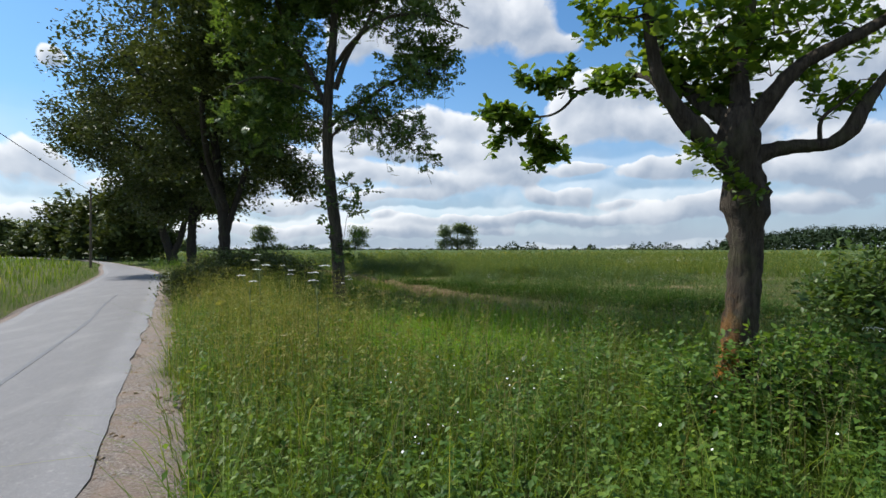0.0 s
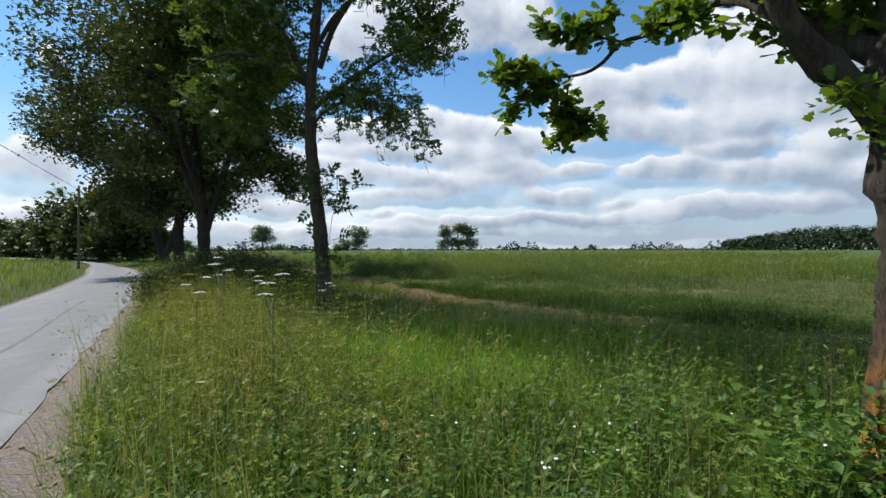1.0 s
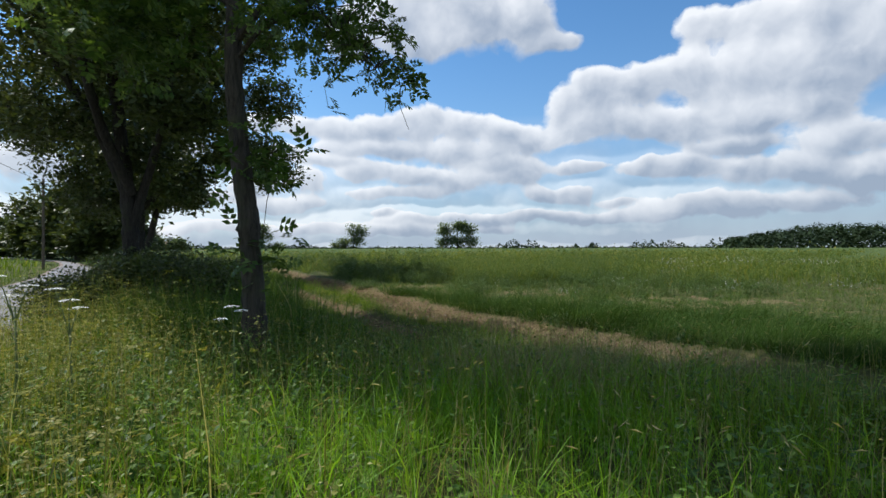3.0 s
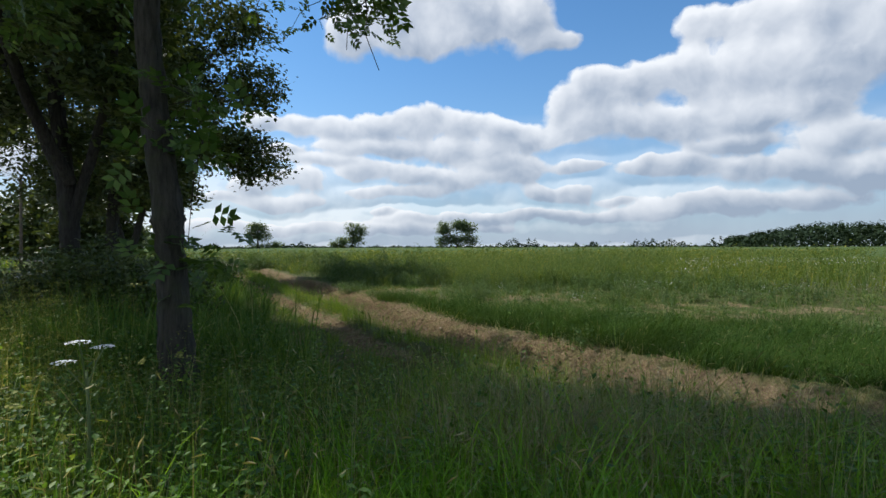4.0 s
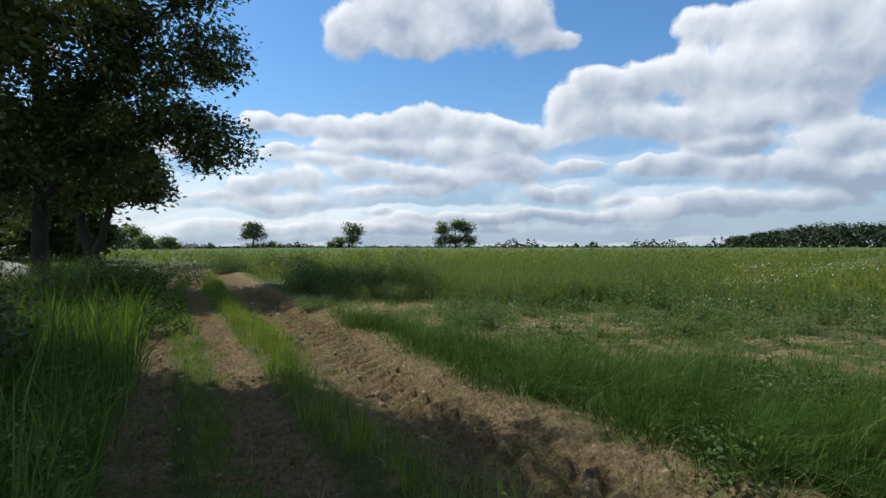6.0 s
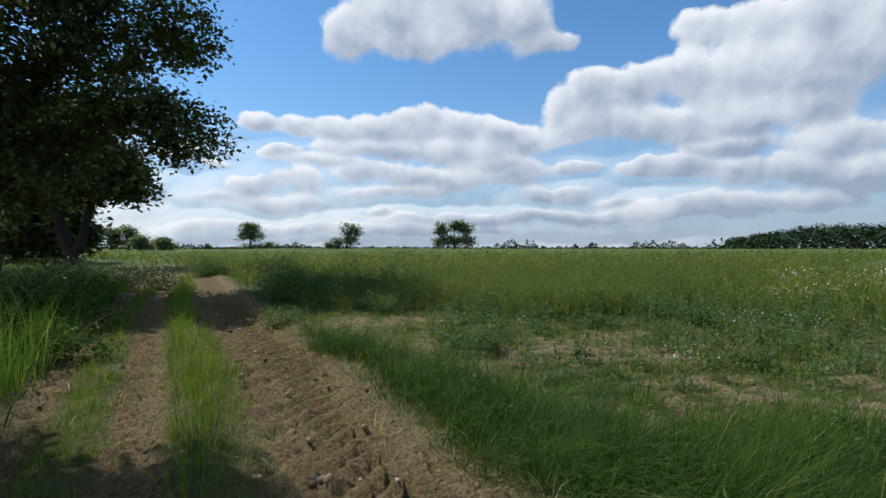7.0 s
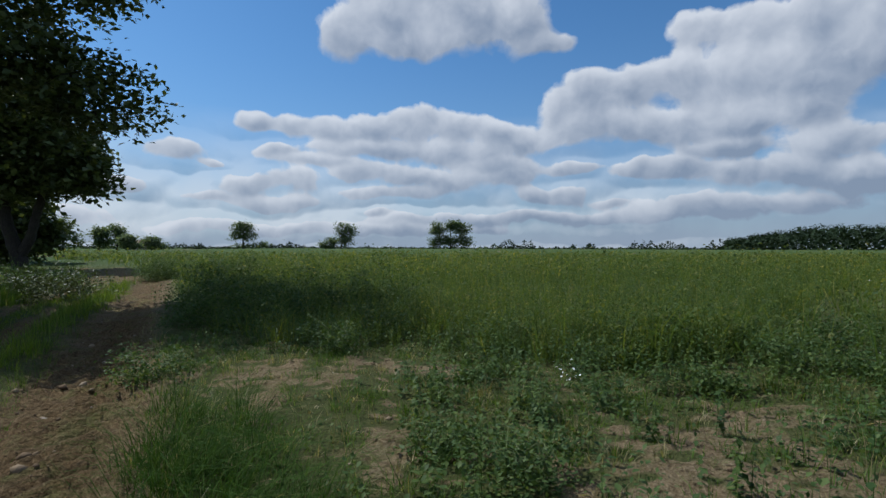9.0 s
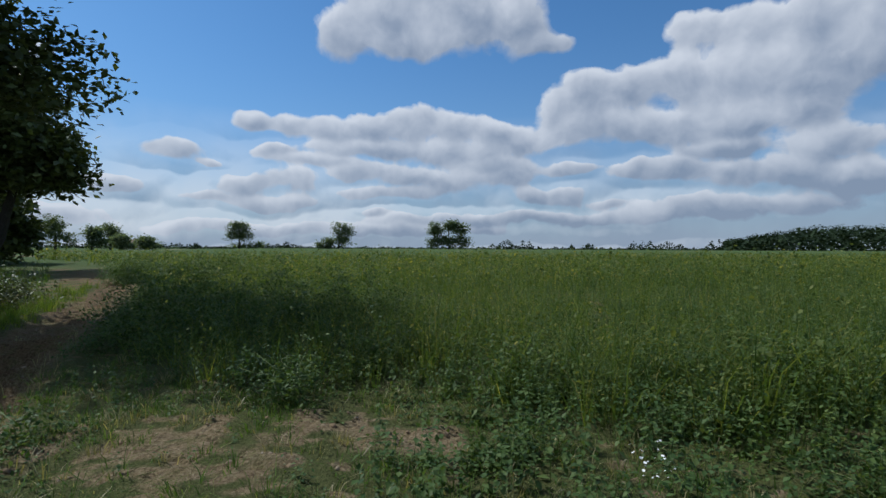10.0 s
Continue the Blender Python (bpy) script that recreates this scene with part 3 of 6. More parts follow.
def ground_z(x, y):
    x = np.asarray(x, dtype=float); y = np.asarray(y, dtype=float)
    z = -0.1 * np.clip((y - 6.5) / 5.0, 0, 1) + 0.03 * field_noise(x, y, 3.0, 3) * np.clip((y - 2) / 8, 0.2, 1)
    d, s = off_line(x, y, RUT)
    e, s2 = off_line(x, y, RUT_LEFT)
    on = np.clip((y - 9.5) * 0.6, 0, 1) * np.clip((60 - y) / 15, 0, 1)
    z = z - 0.10 * on * np.exp(-(d / 0.55) ** 4) + 0.06 * on * np.exp(-((np.abs(d) - 0.85) / 0.2) ** 2)
    z = z - 0.06 * on * (np.exp(-((e - 0.14) / 0.27) ** 4) + np.exp(-((e + 0.74) / 0.24) ** 4))
    # the tyres' lugs, slanting either way from the middle of the wheel's path
    lug = np.clip(np.sin((s + np.abs(d - 0.3) * 0.7) * 2 * np.pi / 0.27) * 1.8, -0.7, 1)
    z = z + 0.078 * np.clip((y - 10.5) / 4, 0.3, 1) * on * lug * np.exp(-((d - 0.30) / 0.36) ** 4)
    lug2 = np.clip(np.sin((s2 + np.abs(e - 0.14) * 0.6) * 2 * np.pi / 0.30) * 2.0, -0.4, 1)
    z = z + 0.045 * on * lug2 * (np.exp(-((e - 0.14) / 0.24) ** 4) + np.exp(-((e + 0.74) / 0.2) ** 4))
    clod = field_noise(x, y, 0.30, 5) + 0.7 * np.abs(field_noise(x, y, 0.17, 6)) + 0.35 * field_noise(x, y, 0.11, 7)
    z = z + 0.046 * clod * np.clip(soil_at(x, y) * 1.4, 0, 1) * (0.2 + 1.0 * np.exp(-((d + 0.3) / 0.28) ** 2) + 0.25 * (np.abs(d) > 1.0) + 0.7 * np.clip((14.5 - y) / 2, 0, 1))
    # under the road and its gravel the earth lies lower
    r, _ = off_line(x, y, ROAD_RIGHT)
    l, _ = off_line(x, y, ROAD_LEFT)
    under = np.clip(1 - (r - 0.35) / 0.3, 0, 1) * np.clip((l + 0.05) / 0.2, 0, 1)
    z = np.where(under > 0, z * (1 - under) - 0.07 * under, z)
    bank = np.clip(1 - np.abs(r - 2.4) / 1.9, 0, 1) * np.clip((y - 9) / 5, 0, 1) * np.clip((70 - y) / 30, 0, 1)
    z = z + 0.22 * bank
    return z + lay(x, y)


def axis(spans):
    return np.unique(np.concatenate([np.arange(a, b, s) for a, b, s in spans]).round(4))


def build_ground():
    xs = np.concatenate([-np.geomspace(3000, 41, 26), axis([(-40, -12, 0.8), (-12, -4.4, 0.25), (-4.4, 2.8, 0.068), (2.8, 6.4, 0.09), (6.4, 9, 0.25), (9, 40, 0.9)]), np.geomspace(41, 3000, 26)])
    ys = np.concatenate([-np.geomspace(1200, 13, 14), axis([(-12, 2, 0.7), (2, 8.8, 0.4), (8.8, 11, 0.09), (11, 21.2, 0.066), (21.2, 26, 0.12), (26, 40, 0.3), (40, 80, 1.0)]), np.geomspace(81, 3800, 36)])
    X, Y = np.meshgrid(xs, ys)
    Z = ground_z(X, Y)
    # past the near plants the sheet is the top of the standing crop
    d, _ = off_line(X, Y, CROP_EDGE)
    crop = np.where(Y > 55, np.clip((Y - 70) / 40, 0, 1), 0) * (X > -40 - 0.2 * Y)
    Z = Z + crop * (0.62 + 0.10 * field_noise(X, Y, 9.0, 8))
    n, m = len(xs), len(ys)
    i = (np.arange(m - 1)[:, None] * n + np.arange(n - 1)[None]).ravel()
    me = mesh("ground", np.stack([X.ravel(), Y.ravel(), Z.ravel()], 1), [np.stack([i, i + 1, i + n + 1, i + n], 1)], M_GROUND, True)
    a = me.attributes.new("soil", "FLOAT", "POINT")
    a.data.foreach_set("value", soil_at(X, Y).ravel().astype(np.float32))
    d, e = off_line(X, Y, RUT)[0], off_line(X, Y, RUT_LEFT)[0]
    c = me.attributes.new("churned", "FLOAT", "POINT")
    c.data.foreach_set("value", (np.clip(np.maximum(1.5 - np.abs(d) / 0.6, 1.4 - np.abs(e + 0.3) / 0.8), 0, 1) * np.clip((Y - 14.5) / 4, 0.7, 1)).ravel().astype(np.float32))
    tagged(new("ground", me), "earth and turf of a farm field with ruts", "ground", kind="structure")


build_ground()


def ribbon(name, left, right, z, cols, mat, label, category, rough=0.0, camber=0.03):
    """A strip between two lines of equal count, with thickness."""
    L, R = np.asarray(left), np.asarray(right)
    f = np.linspace(0, 1, cols)
    P = L[:, None] * (1 - f)[None, :, None] + R[:, None] * f[None, :, None]
    crown = camber * (1 - (2 * f - 1) ** 2)
    Z = np.full(P.shape[:2], z) + crown[None] + rough * field_noise(P[..., 0], P[..., 1], 0.6, 12)
    Z = Z + lay(P[..., 0], P[..., 1])
    top = np.concatenate([P, Z[..., None]], 2)
    n, m = P.shape[:2]
    i = (np.arange(n - 1)[:, None] * m + np.arange(m - 1)[None]).ravel()
    v = [top.reshape(-1, 3)]
    q = [np.stack([i, i + 1, i + m + 1, i + m], 1)]
    base = n * m
    for c in (0, m - 1):
        e = top[:, c].copy()
        low = e - np.array([0, 0, 0.08])
        v.append(low)
        k = np.arange(n - 1)
        a, b = k * m + c, (k + 1) * m + c
        q.append(np.stack([a, b, base + k + 1, base + k], 1))
        base += n
    return tagged(new(name, mesh(name, np.concatenate(v), q, mat, True)), label, category, kind="structure")


def resample(line, n):
    line = np.asarray(line)
    s = np.concatenate([[0], np.cumsum(np.hypot(*np.diff(line, axis=0).T))])
    t = np.linspace(0, s[-1], n)
    return np.stack([np.interp(t, s, line[:, 0]), np.interp(t, s, line[:, 1])], 1)


def build_road():
    n = 420
    R, L = resample(ROAD_RIGHT, n), resample(ROAD_LEFT, n)
    rng = np.random.RandomState(2)
    nrm = np.stack([np.gradient(R[:, 1]), -np.gradient(R[:, 0])], 1)
    nrm /= np.linalg.norm(nrm, axis=1)[:, None]
    edge = R + nrm * (0.035 * field_noise(R[:, 0], R[:, 1], 0.7, 4) + 0.02 * field_noise(R[:, 0], R[:, 1], 0.3, 5))[:, None]
    ribbon("road", L, edge, 0.0, 9, M_ROAD, "narrow country lane of worn grey asphalt", "road", 0.0012)
    wide = 0.60 + 0.08 * field_noise(R[:, 0], R[:, 1], 2.4, 7)
    wide = np.clip(wide + 0.35 * np.clip((5 - R[:, 1]) / 4, 0, 1) - 0.25 * np.clip((R[:, 1] - 8) / 8, 0, 1), 0.12, 1.2)
    ribbon("gravel_verge", R - nrm * 0.12, R + nrm * wide[:, None], -0.028, 7, M_GRAVEL, "dusty brown gravel strip along the lane", "gravel", 0.012)
    ribbon("gravel_verge", L + nrm * 0.10, L - nrm * 0.25, -0.028, 3, M_GRAVEL, "dusty brown gravel strip along the lane", "gravel", 0.01)
    # the dark sealed joint that runs along the lane
    mid = L * 0.40 + R * 0.60
    keep = (mid[:, 1] > -3) & (mid[:, 1] < 16)
    w = 0.035 + 0.018 * field_noise(mid[:, 0], mid[:, 1], 1.1, 9)
    ribbon("road_joint", (mid - nrm * w[:, None])[keep], (mid + nrm * w[:, None])[keep], 0.0325, 3, M_SEAL, "dark bitumen joint along the lane", "road joint", 0.0, 0.002)


build_road()

# ---- trees ----
LEAFLET = (np.array([(0, 0, 0), (0.28, 0.45, 0.10), (0, 1.0, 0), (-0.28, 0.45, 0.10)], dtype=float), [np.array([[0, 1, 2], [0, 2, 3]])])


def oak_leaf():
    half = [(0.0, 0.0), (0.22, 0.26), (0.15, 0.38), (0.34, 0.56), (0.24, 0.68), (0.33, 0.86)]
    v = [(0, 0, 0), (0, 0.5, -0.03), (0, 1.0, -0.06)]
    f = []
    for sgn in (1, -1):
        k = len(v)
        v += [(sgn * x, y, 0.10 * x) for x, y in half[1:]]
        tri = [(0, k, k + 1), (0, k + 1, 1), (1, k + 1, k + 2), (1, k + 2, k + 3), (1, k + 3, k + 4), (1, k + 4, 2)]
        f += [t if sgn > 0 else t[::-1] for t in tri]
    return np.array(v, dtype=float), [np.array(f)]


OAK_LEAF = oak_leaf()


def ash_leaf():
    """A pinnate leaf of seven leaflets."""
    v, f = [], []
    base = LEAFLET[0]
    for y, a in ((0.28, 1.15), (0.28, -1.15), (0.5, 1.0), (0.5, -1.0), (0.72, 0.85), (0.72, -0.85), (0.78, 0.0)):
        c, s = math.cos(a), math.sin(a)
        k = len(v)
        for p in base * 0.42:
            v.append((c * p[0] + s * p[1], -s * p[0] + c * p[1] + y, p[2] - 0.12 * abs(s) * p[1]))
        f += [(k, k + 1, k + 2), (k, k + 2, k + 3)]
    return np.array(v), [np.array(f)]


ASH_LEAF = ash_leaf()
CLUMP = (np.array([(0, 0, 0), (0.55, 0.35, 0.15), (0.35, 0.95, -0.1), (-0.30, 1.0, 0.12), (-0.6, 0.4, -0.05)], dtype=float), [np.array([[0, 1, 2], [0, 2, 3], [0, 3, 4]])])


def in_lobes(rng, lobes, n, shell=0.45):
    """Points in ellipsoids (x, y, z, rx, ry, rz, weight), drawn towards their skins."""
    w = np.array([l[6] for l in lobes], dtype=float)
    pick = rng.choice(len(lobes), n, p=w / w.sum())
    d = rng.normal(0, 1, (n, 3))
    d /= np.linalg.norm(d, axis=1)[:, None]
    r = rng.uniform(0, 1, n) ** shell
    L = np.array(lobes)[pick]
    return L[:, :3] + d * r[:, None] * L[:, 3:6]


def grow(rng, stems, targets, step=0.35, sag=0.0, thin=0.006, power=2.35, single=0):
    """Branches from given stems (lists of points with radii) out to the targets, each from the nearest wood already grown."""
    pts, par, fixed = [], [], []
    for line, radii in stems:
        for i, (p, r) in enumerate(zip(line, radii)):
            par.append(len(pts) - 1 if i else -1)
            pts.append(np.array(p, dtype=float))
            fixed.append(r)
    P = np.array(pts)
    first = len(P)
    cap = first + len(targets) * 40
    buf = np.zeros((cap, 3)); buf[:first] = P
    n = first
    parent = list(par)
    order = np.argsort(((targets[:, None] - P[None]) ** 2).sum(2).min(1))
    chains = []
    for t in targets[order]:
        d = np.linalg.norm(buf[:n] - t, axis=1)
        cost = d + 0.45 * np.maximum(buf[:n, 2] - t[2] + 0.15 * d, 0)
        k = int(np.argmin(cost))
        L = d[k]
        m = max(1, int(L / step))
        a = buf[k].copy()
        bow = rng.normal(0, 0.10, 3) * L + np.array([0, 0, 0.12 * L])
        chain = [k]
        prev = k
        for j in range(1, min(m, 38) + 1):
            f = j / m
            p = a * (1 - f) + t * f + bow * 4 * f * (1 - f) * 0.5 + rng.normal(0, 0.035, 3) * step * 2 + np.array([0, 0, -sag * f * f])
            if n >= cap:
                break
            buf[n] = p
            parent.append(prev)
            prev = n
            chain.append(n)
            n += 1
        chains.append(chain)
    flow = np.zeros(n)
    kids = np.zeros(n, dtype=int)
    for i in range(first, n):
        if parent[i] >= 0:
            kids[parent[i]] += 1
    for i in range(n - 1, first - 1, -1):
        if kids[i] == 0:
            flow[i] = thin ** power
        if parent[i] >= first:
            flow[parent[i]] += flow[i]
    rad = flow ** (1 / power)
    tips = np.array([buf[c[-1]] for c in chains])
    pile, boughs, made = Pile(), [], []
    for c in chains:
        if len(c) < 2:
            continue
        r = [rad[i] if i >= first else rad[c[1]] * 1.15 for i in c]
        r[-1] *= 0.6
        big = max(r)
        v, q = tube(buf[c], r, 7 if big > 0.06 else 5 if big > 0.025 else 3)
        made.append((big * (len(c) ** 0.5), v, q))
    made.sort(key=lambda m: -m[0])
    for k, (_, v, q) in enumerate(made):
        if k < single:
            boughs.append(Pile())
            boughs[-1].add(v, q)
        else:
            pile.add(v, q)
    return pile, tips, boughs


def wood(rng, line, radii, sides=14, knobs=0.05):
    v, q = tube(line, radii, sides, knobs, rng)
    p = Pile()
    p.add(v, q)
    return p


def leaves(rng, centres, per, spread, size, leaf, hang=0.0, tilt=0.9):
    """Leaves round each centre."""
    n = len(centres) * per
    at = np.repeat(centres, per, 0) + rng.normal(0, 1, (n, 3)) * np.array([spread, spread, spread * 0.75])
    at[:, 2] -= np.abs(rng.normal(0, 1, n)) * hang
    sz = size * rng.uniform(0.6, 1.25, n)
    p = Pile()
    p.spread(leaf[0], leaf[1], at, turns(rng, n, tilt), sz)
    return p


def move(points, place):
    return np.asarray(points, dtype=float) - np.asarray(place, dtype=float)


def along(line):
    d = np.concatenate([[0], np.cumsum(np.linalg.norm(np.diff(line, axis=0), axis=1))])
    return d / d[-1]


def tree(name, place, label, stems, lobes, targets, per, spread, size, leaf, leafmat, bark, seed, sag=0.1, hang=0.0, shell=0.45, thin=0.007, twig_leaves=0, group="", step=0.4, extra=()):
    """A tree: stems are lists of (points, radii), the first the trunk; the crown fills the lobes."""
    rng = np.random.RandomState(seed)
    z0 = float(ground_z(np.array([place[0]]), np.array([place[1]]))[0]) - 0.03
    top = thing(name, (place[0], place[1], z0), label, "tree", group)
    marks = [p for p, r in stems]
    stems = [(smooth_line(move(p, (place[0], place[1], 0)), 0.15), r) for p, r in stems]
    lines = []
    for k, (line, r) in enumerate(stems):
        rr = np.interp(along(line), along(np.asarray(marks[k])), r)
        lines.append((line, rr))
        pile = wood(rng, line, rr, 18 if k == 0 else 12, 0.075)
        part("trunk" if k == 0 else "limb", pile.mesh("trunk" if k == 0 else "limb", bark, True), top)
    tg = in_lobes(rng, [(a - place[0], b - place[1], c, d, e, f, w) for a, b, c, d, e, f, w in lobes], targets, shell)
    if len(extra):
        tg = np.concatenate([tg, move(extra, (place[0], place[1], 0))])
    pile, tips, boughs = grow(rng, [(l[len(l) // 3:], r[len(l) // 3:]) if k == 0 else (l, r) for k, (l, r) in enumerate(lines)], tg, step, sag, thin, single=30)
    for b in boughs:
        part("branch", b.mesh("branch", bark, True), top)
    tagged(part("twig_work", pile.mesh("twig_work", bark, True), top), kind="stuff")
    cr = leaves(rng, tips, per, spread, size, leaf, hang)
    tagged(part("crown", cr.mesh("crown", leafmat), top), kind="stuff")
    return top


# the pollard oak beside the lane
def rosettes(rng, centres, per, size, leaf, lift=0.25):
    """Leaves in whorls: from each centre several spring outwards and droop a little."""
    n = len(centres) * per
    at = np.repeat(centres, per, 0)
    az = np.tile(np.arange(per) * 2 * np.pi / per, len(centres)) + rng.normal(0, 0.5, n)
    pitch = rng.normal(lift, 0.55, n)
    roll = rng.normal(0, 0.5, n)
    c, s, cp, sp, cr, sr = np.cos(az), np.sin(az), np.cos(pitch), np.sin(pitch), np.cos(roll), np.sin(roll)
    y = np.stack([c * cp, s * cp, sp], 1)
    x0 = np.stack([-s, c, np.zeros(n)], 1)
    z0 = np.cross(x0, y)
    x = x0 * cr[:, None] + z0 * sr[:, None]
    z = np.cross(x, y)
    p = Pile()
    p.spread(leaf[0], leaf[1], at + y * 0.015 + rng.normal(0, 0.012, (n, 3)), np.stack([x, y, z], 2), size * rng.uniform(0.6, 1.2, n))
    return p


def spray(rng, line, gap, reach, n):
    """Leaf centres along a twig, on short side shoots."""
    line = smooth_line(line, 0.02)
    pick = line[rng.randint(int(len(line) * gap), len(line), n)]
    return pick + rng.normal(0, 1, (n, 3)) * np.array([reach, reach, reach * 0.8])


def build_oak():
    x, y = 2.25, 3.95
    rng = np.random.RandomState(11)
    z0 = float(ground_z(np.array([x]), np.array([y]))[0]) - 0.03
    top = thing("oak_tree", (x, y, z0), "gnarled pollard oak with green leaves on the verge", "tree")
    stems = [
        ([(0.0, 0, -0.05), (0.0, 0, 0.2), (0.03, 0, 0.7), (0.08, 0, 1.2), (0.09, 0, 1.6), (0.09, 0, 1.74), (0.08, 0, 1.9), (0.06, 0, 2.08), (0.03, 0, 2.26), (0.04, 0, 2.5)],
         [0.20, 0.155, 0.128, 0.112, 0.118, 0.165, 0.15, 0.125, 0.16, 0.10]),
        ([(-0.02, 0, 2.08), (-0.16, 0.02, 2.24), (-0.30, 0.04, 2.38), (-0.42, 0.05, 2.52), (-0.54, 0.05, 2.72), (-0.60, 0.05, 2.92), (-0.64, 0.05, 3.2), (-0.67, 0, 3.6), (-0.78, -0.1, 4.5)],
         [0.12, 0.09, 0.105, 0.075, 0.07, 0.058, 0.052, 0.04, 0.02]),
        ([(0.10, 0, 2.10), (0.24, -0.02, 2.17), (0.44, -0.03, 2.21), (0.70, -0.05, 2.23), (0.84, -0.08, 2.33), (0.90, -0.1, 2.46), (1.02, -0.1, 2.64), (1.18, -0.1, 2.82), (1.5, -0.15, 3.2), (1.7, -0.1, 4.0)],
         [0.10, 0.075, 0.065, 0.058, 0.07, 0.062, 0.048, 0.046, 0.038, 0.02]),
        ([(0.05, 0, 2.42), (0.10, 0.1, 2.7), (0.12, 0.15, 3.0), (0.18, 0.1, 3.4), (0.3, 0.2, 4.2), (0.3, 0.2, 5.0)],
         [0.11, 0.085, 0.075, 0.06, 0.04, 0.015]),
        ([(0.10, 0, 2.36), (0.28, -0.05, 2.62), (0.46, -0.1, 2.82), (0.72, -0.2, 2.96), (1.0, -0.3, 3.12), (1.5, -0.45, 3.5)],
         [0.10, 0.075, 0.062, 0.055, 0.045, 0.02]),
        ([(0.02, 0, 2.38), (-0.12, 0.25, 2.62), (-0.18, 0.45, 2.82), (-0.30, 0.6, 3.1), (-0.25, 0.7, 3.7)],
         [0.09, 0.07, 0.055, 0.045, 0.02]),
        ([(0.08, 0, 2.35), (0.25, 0.45, 2.72), (0.5, 0.9, 3.05), (0.9, 1.4, 3.4), (1.2, 1.7, 4.0)],
         [0.09, 0.06, 0.05, 0.035, 0.015]),
        # a dead crooked snag on the low limb
        ([(0.63, -0.045, 2.2), (0.60, -0.1, 2.40), (0.74, -0.12, 2.52), (0.86, -0.15, 2.64)], [0.022, 0.018, 0.014, 0.006]),
        # the long low branch that reaches ahead
        ([(-0.44, 0.05, 2.56), (-0.48, 0.5, 2.92), (-0.50, 1.1, 3.12), (-0.58, 1.65, 3.2), (-0.76, 1.68, 3.15), (-0.90, 1.70, 3.0), (-1.06, 1.68, 2.9), (-1.25, 1.85, 2.92), (-1.45, 1.98, 2.94), (-1.7, 2.1, 2.98)],
         [0.034, 0.03, 0.027, 0.024, 0.021, 0.019, 0.016, 0.013, 0.010, 0.005]),
        ([(-0.76, 1.68, 3.16), (-1.0, 1.75, 3.24), (-1.2, 1.9, 3.34), (-1.35, 2.0, 3.5)], [0.014, 0.011, 0.008, 0.004]),
        ([(-1.16, 1.78, 2.91), (-1.14, 1.95, 2.8), (-1.10, 2.15, 2.62), (-1.05, 2.3, 2.45)], [0.012, 0.010, 0.007, 0.004]),
        # a young shoot from the swollen neck
        ([(-0.02, -0.10, 1.86), (-0.12, -0.16, 1.94), (-0.28, -0.2, 2.06), (-0.46, -0.22, 2.2)], [0.010, 0.008, 0.006, 0.003]),
    ]
    lines = []
    for k, (p, r) in enumerate(stems):
        line = smooth_line(p, 0.05)
        rr = np.interp(along(line), along(np.asarray(p)), r) * (1.0 if k == 0 else 0.82)
        lines.append((line, rr))
        name = "trunk" if k == 0 else "limb" if r[0] > 0.05 else "branch"
        part(name, wood(rng, line, rr, 22 if k == 0 else 14, 0.065 if r[0] > 0.05 else 0.03).mesh(name, M_OAKBARK, True), top)
    lobes = [(0.3, 0.2, 4.8, 2.0, 1.8, 1.4, 3), (1.5, -0.1, 3.9, 1.3, 1.2, 0.9, 2.0), (-0.6, 0.1, 4.1, 0.95, 1.0, 0.7, 1.2), (0.15, 0.3, 3.25, 0.75, 0.7, 0.38, 1.6),
             (1.4, 1.2, 3.7, 1.0, 0.9, 0.7, 1.0), (-0.80, 0.1, 3.35, 0.34, 0.4, 0.25, 0.5), (0.85, 0.0, 2.66, 0.40, 0.3, 0.16, 0.35), (0.02, 0.35, 2.78, 0.35, 0.3, 0.22, 0.7), (-0.34, 0.3, 3.0, 0.3, 0.3, 0.2, 0.4)]
    tg = in_lobes(rng, lobes, 380, 0.5)
    pile, tips, boughs = grow(rng, lines[1:7], tg, 0.2, 0.05, 0.005, single=24)
    for b in boughs:
        part("branch", b.mesh("branch", M_OAKBARK, True), top)
    tagged(part("twig_work", pile.mesh("twig_work", M_OAKBARK, True), top), kind="stuff")
    hubs = np.repeat(tips, 2, 0) + rng.normal(0, 1, (len(tips) * 2, 3)) * np.array([0.11, 0.11, 0.085])
    tagged(part("crown", rosettes(rng, hubs, 7, 0.105, OAK_LEAF).mesh("crown", M_OAK), top), kind="stuff")
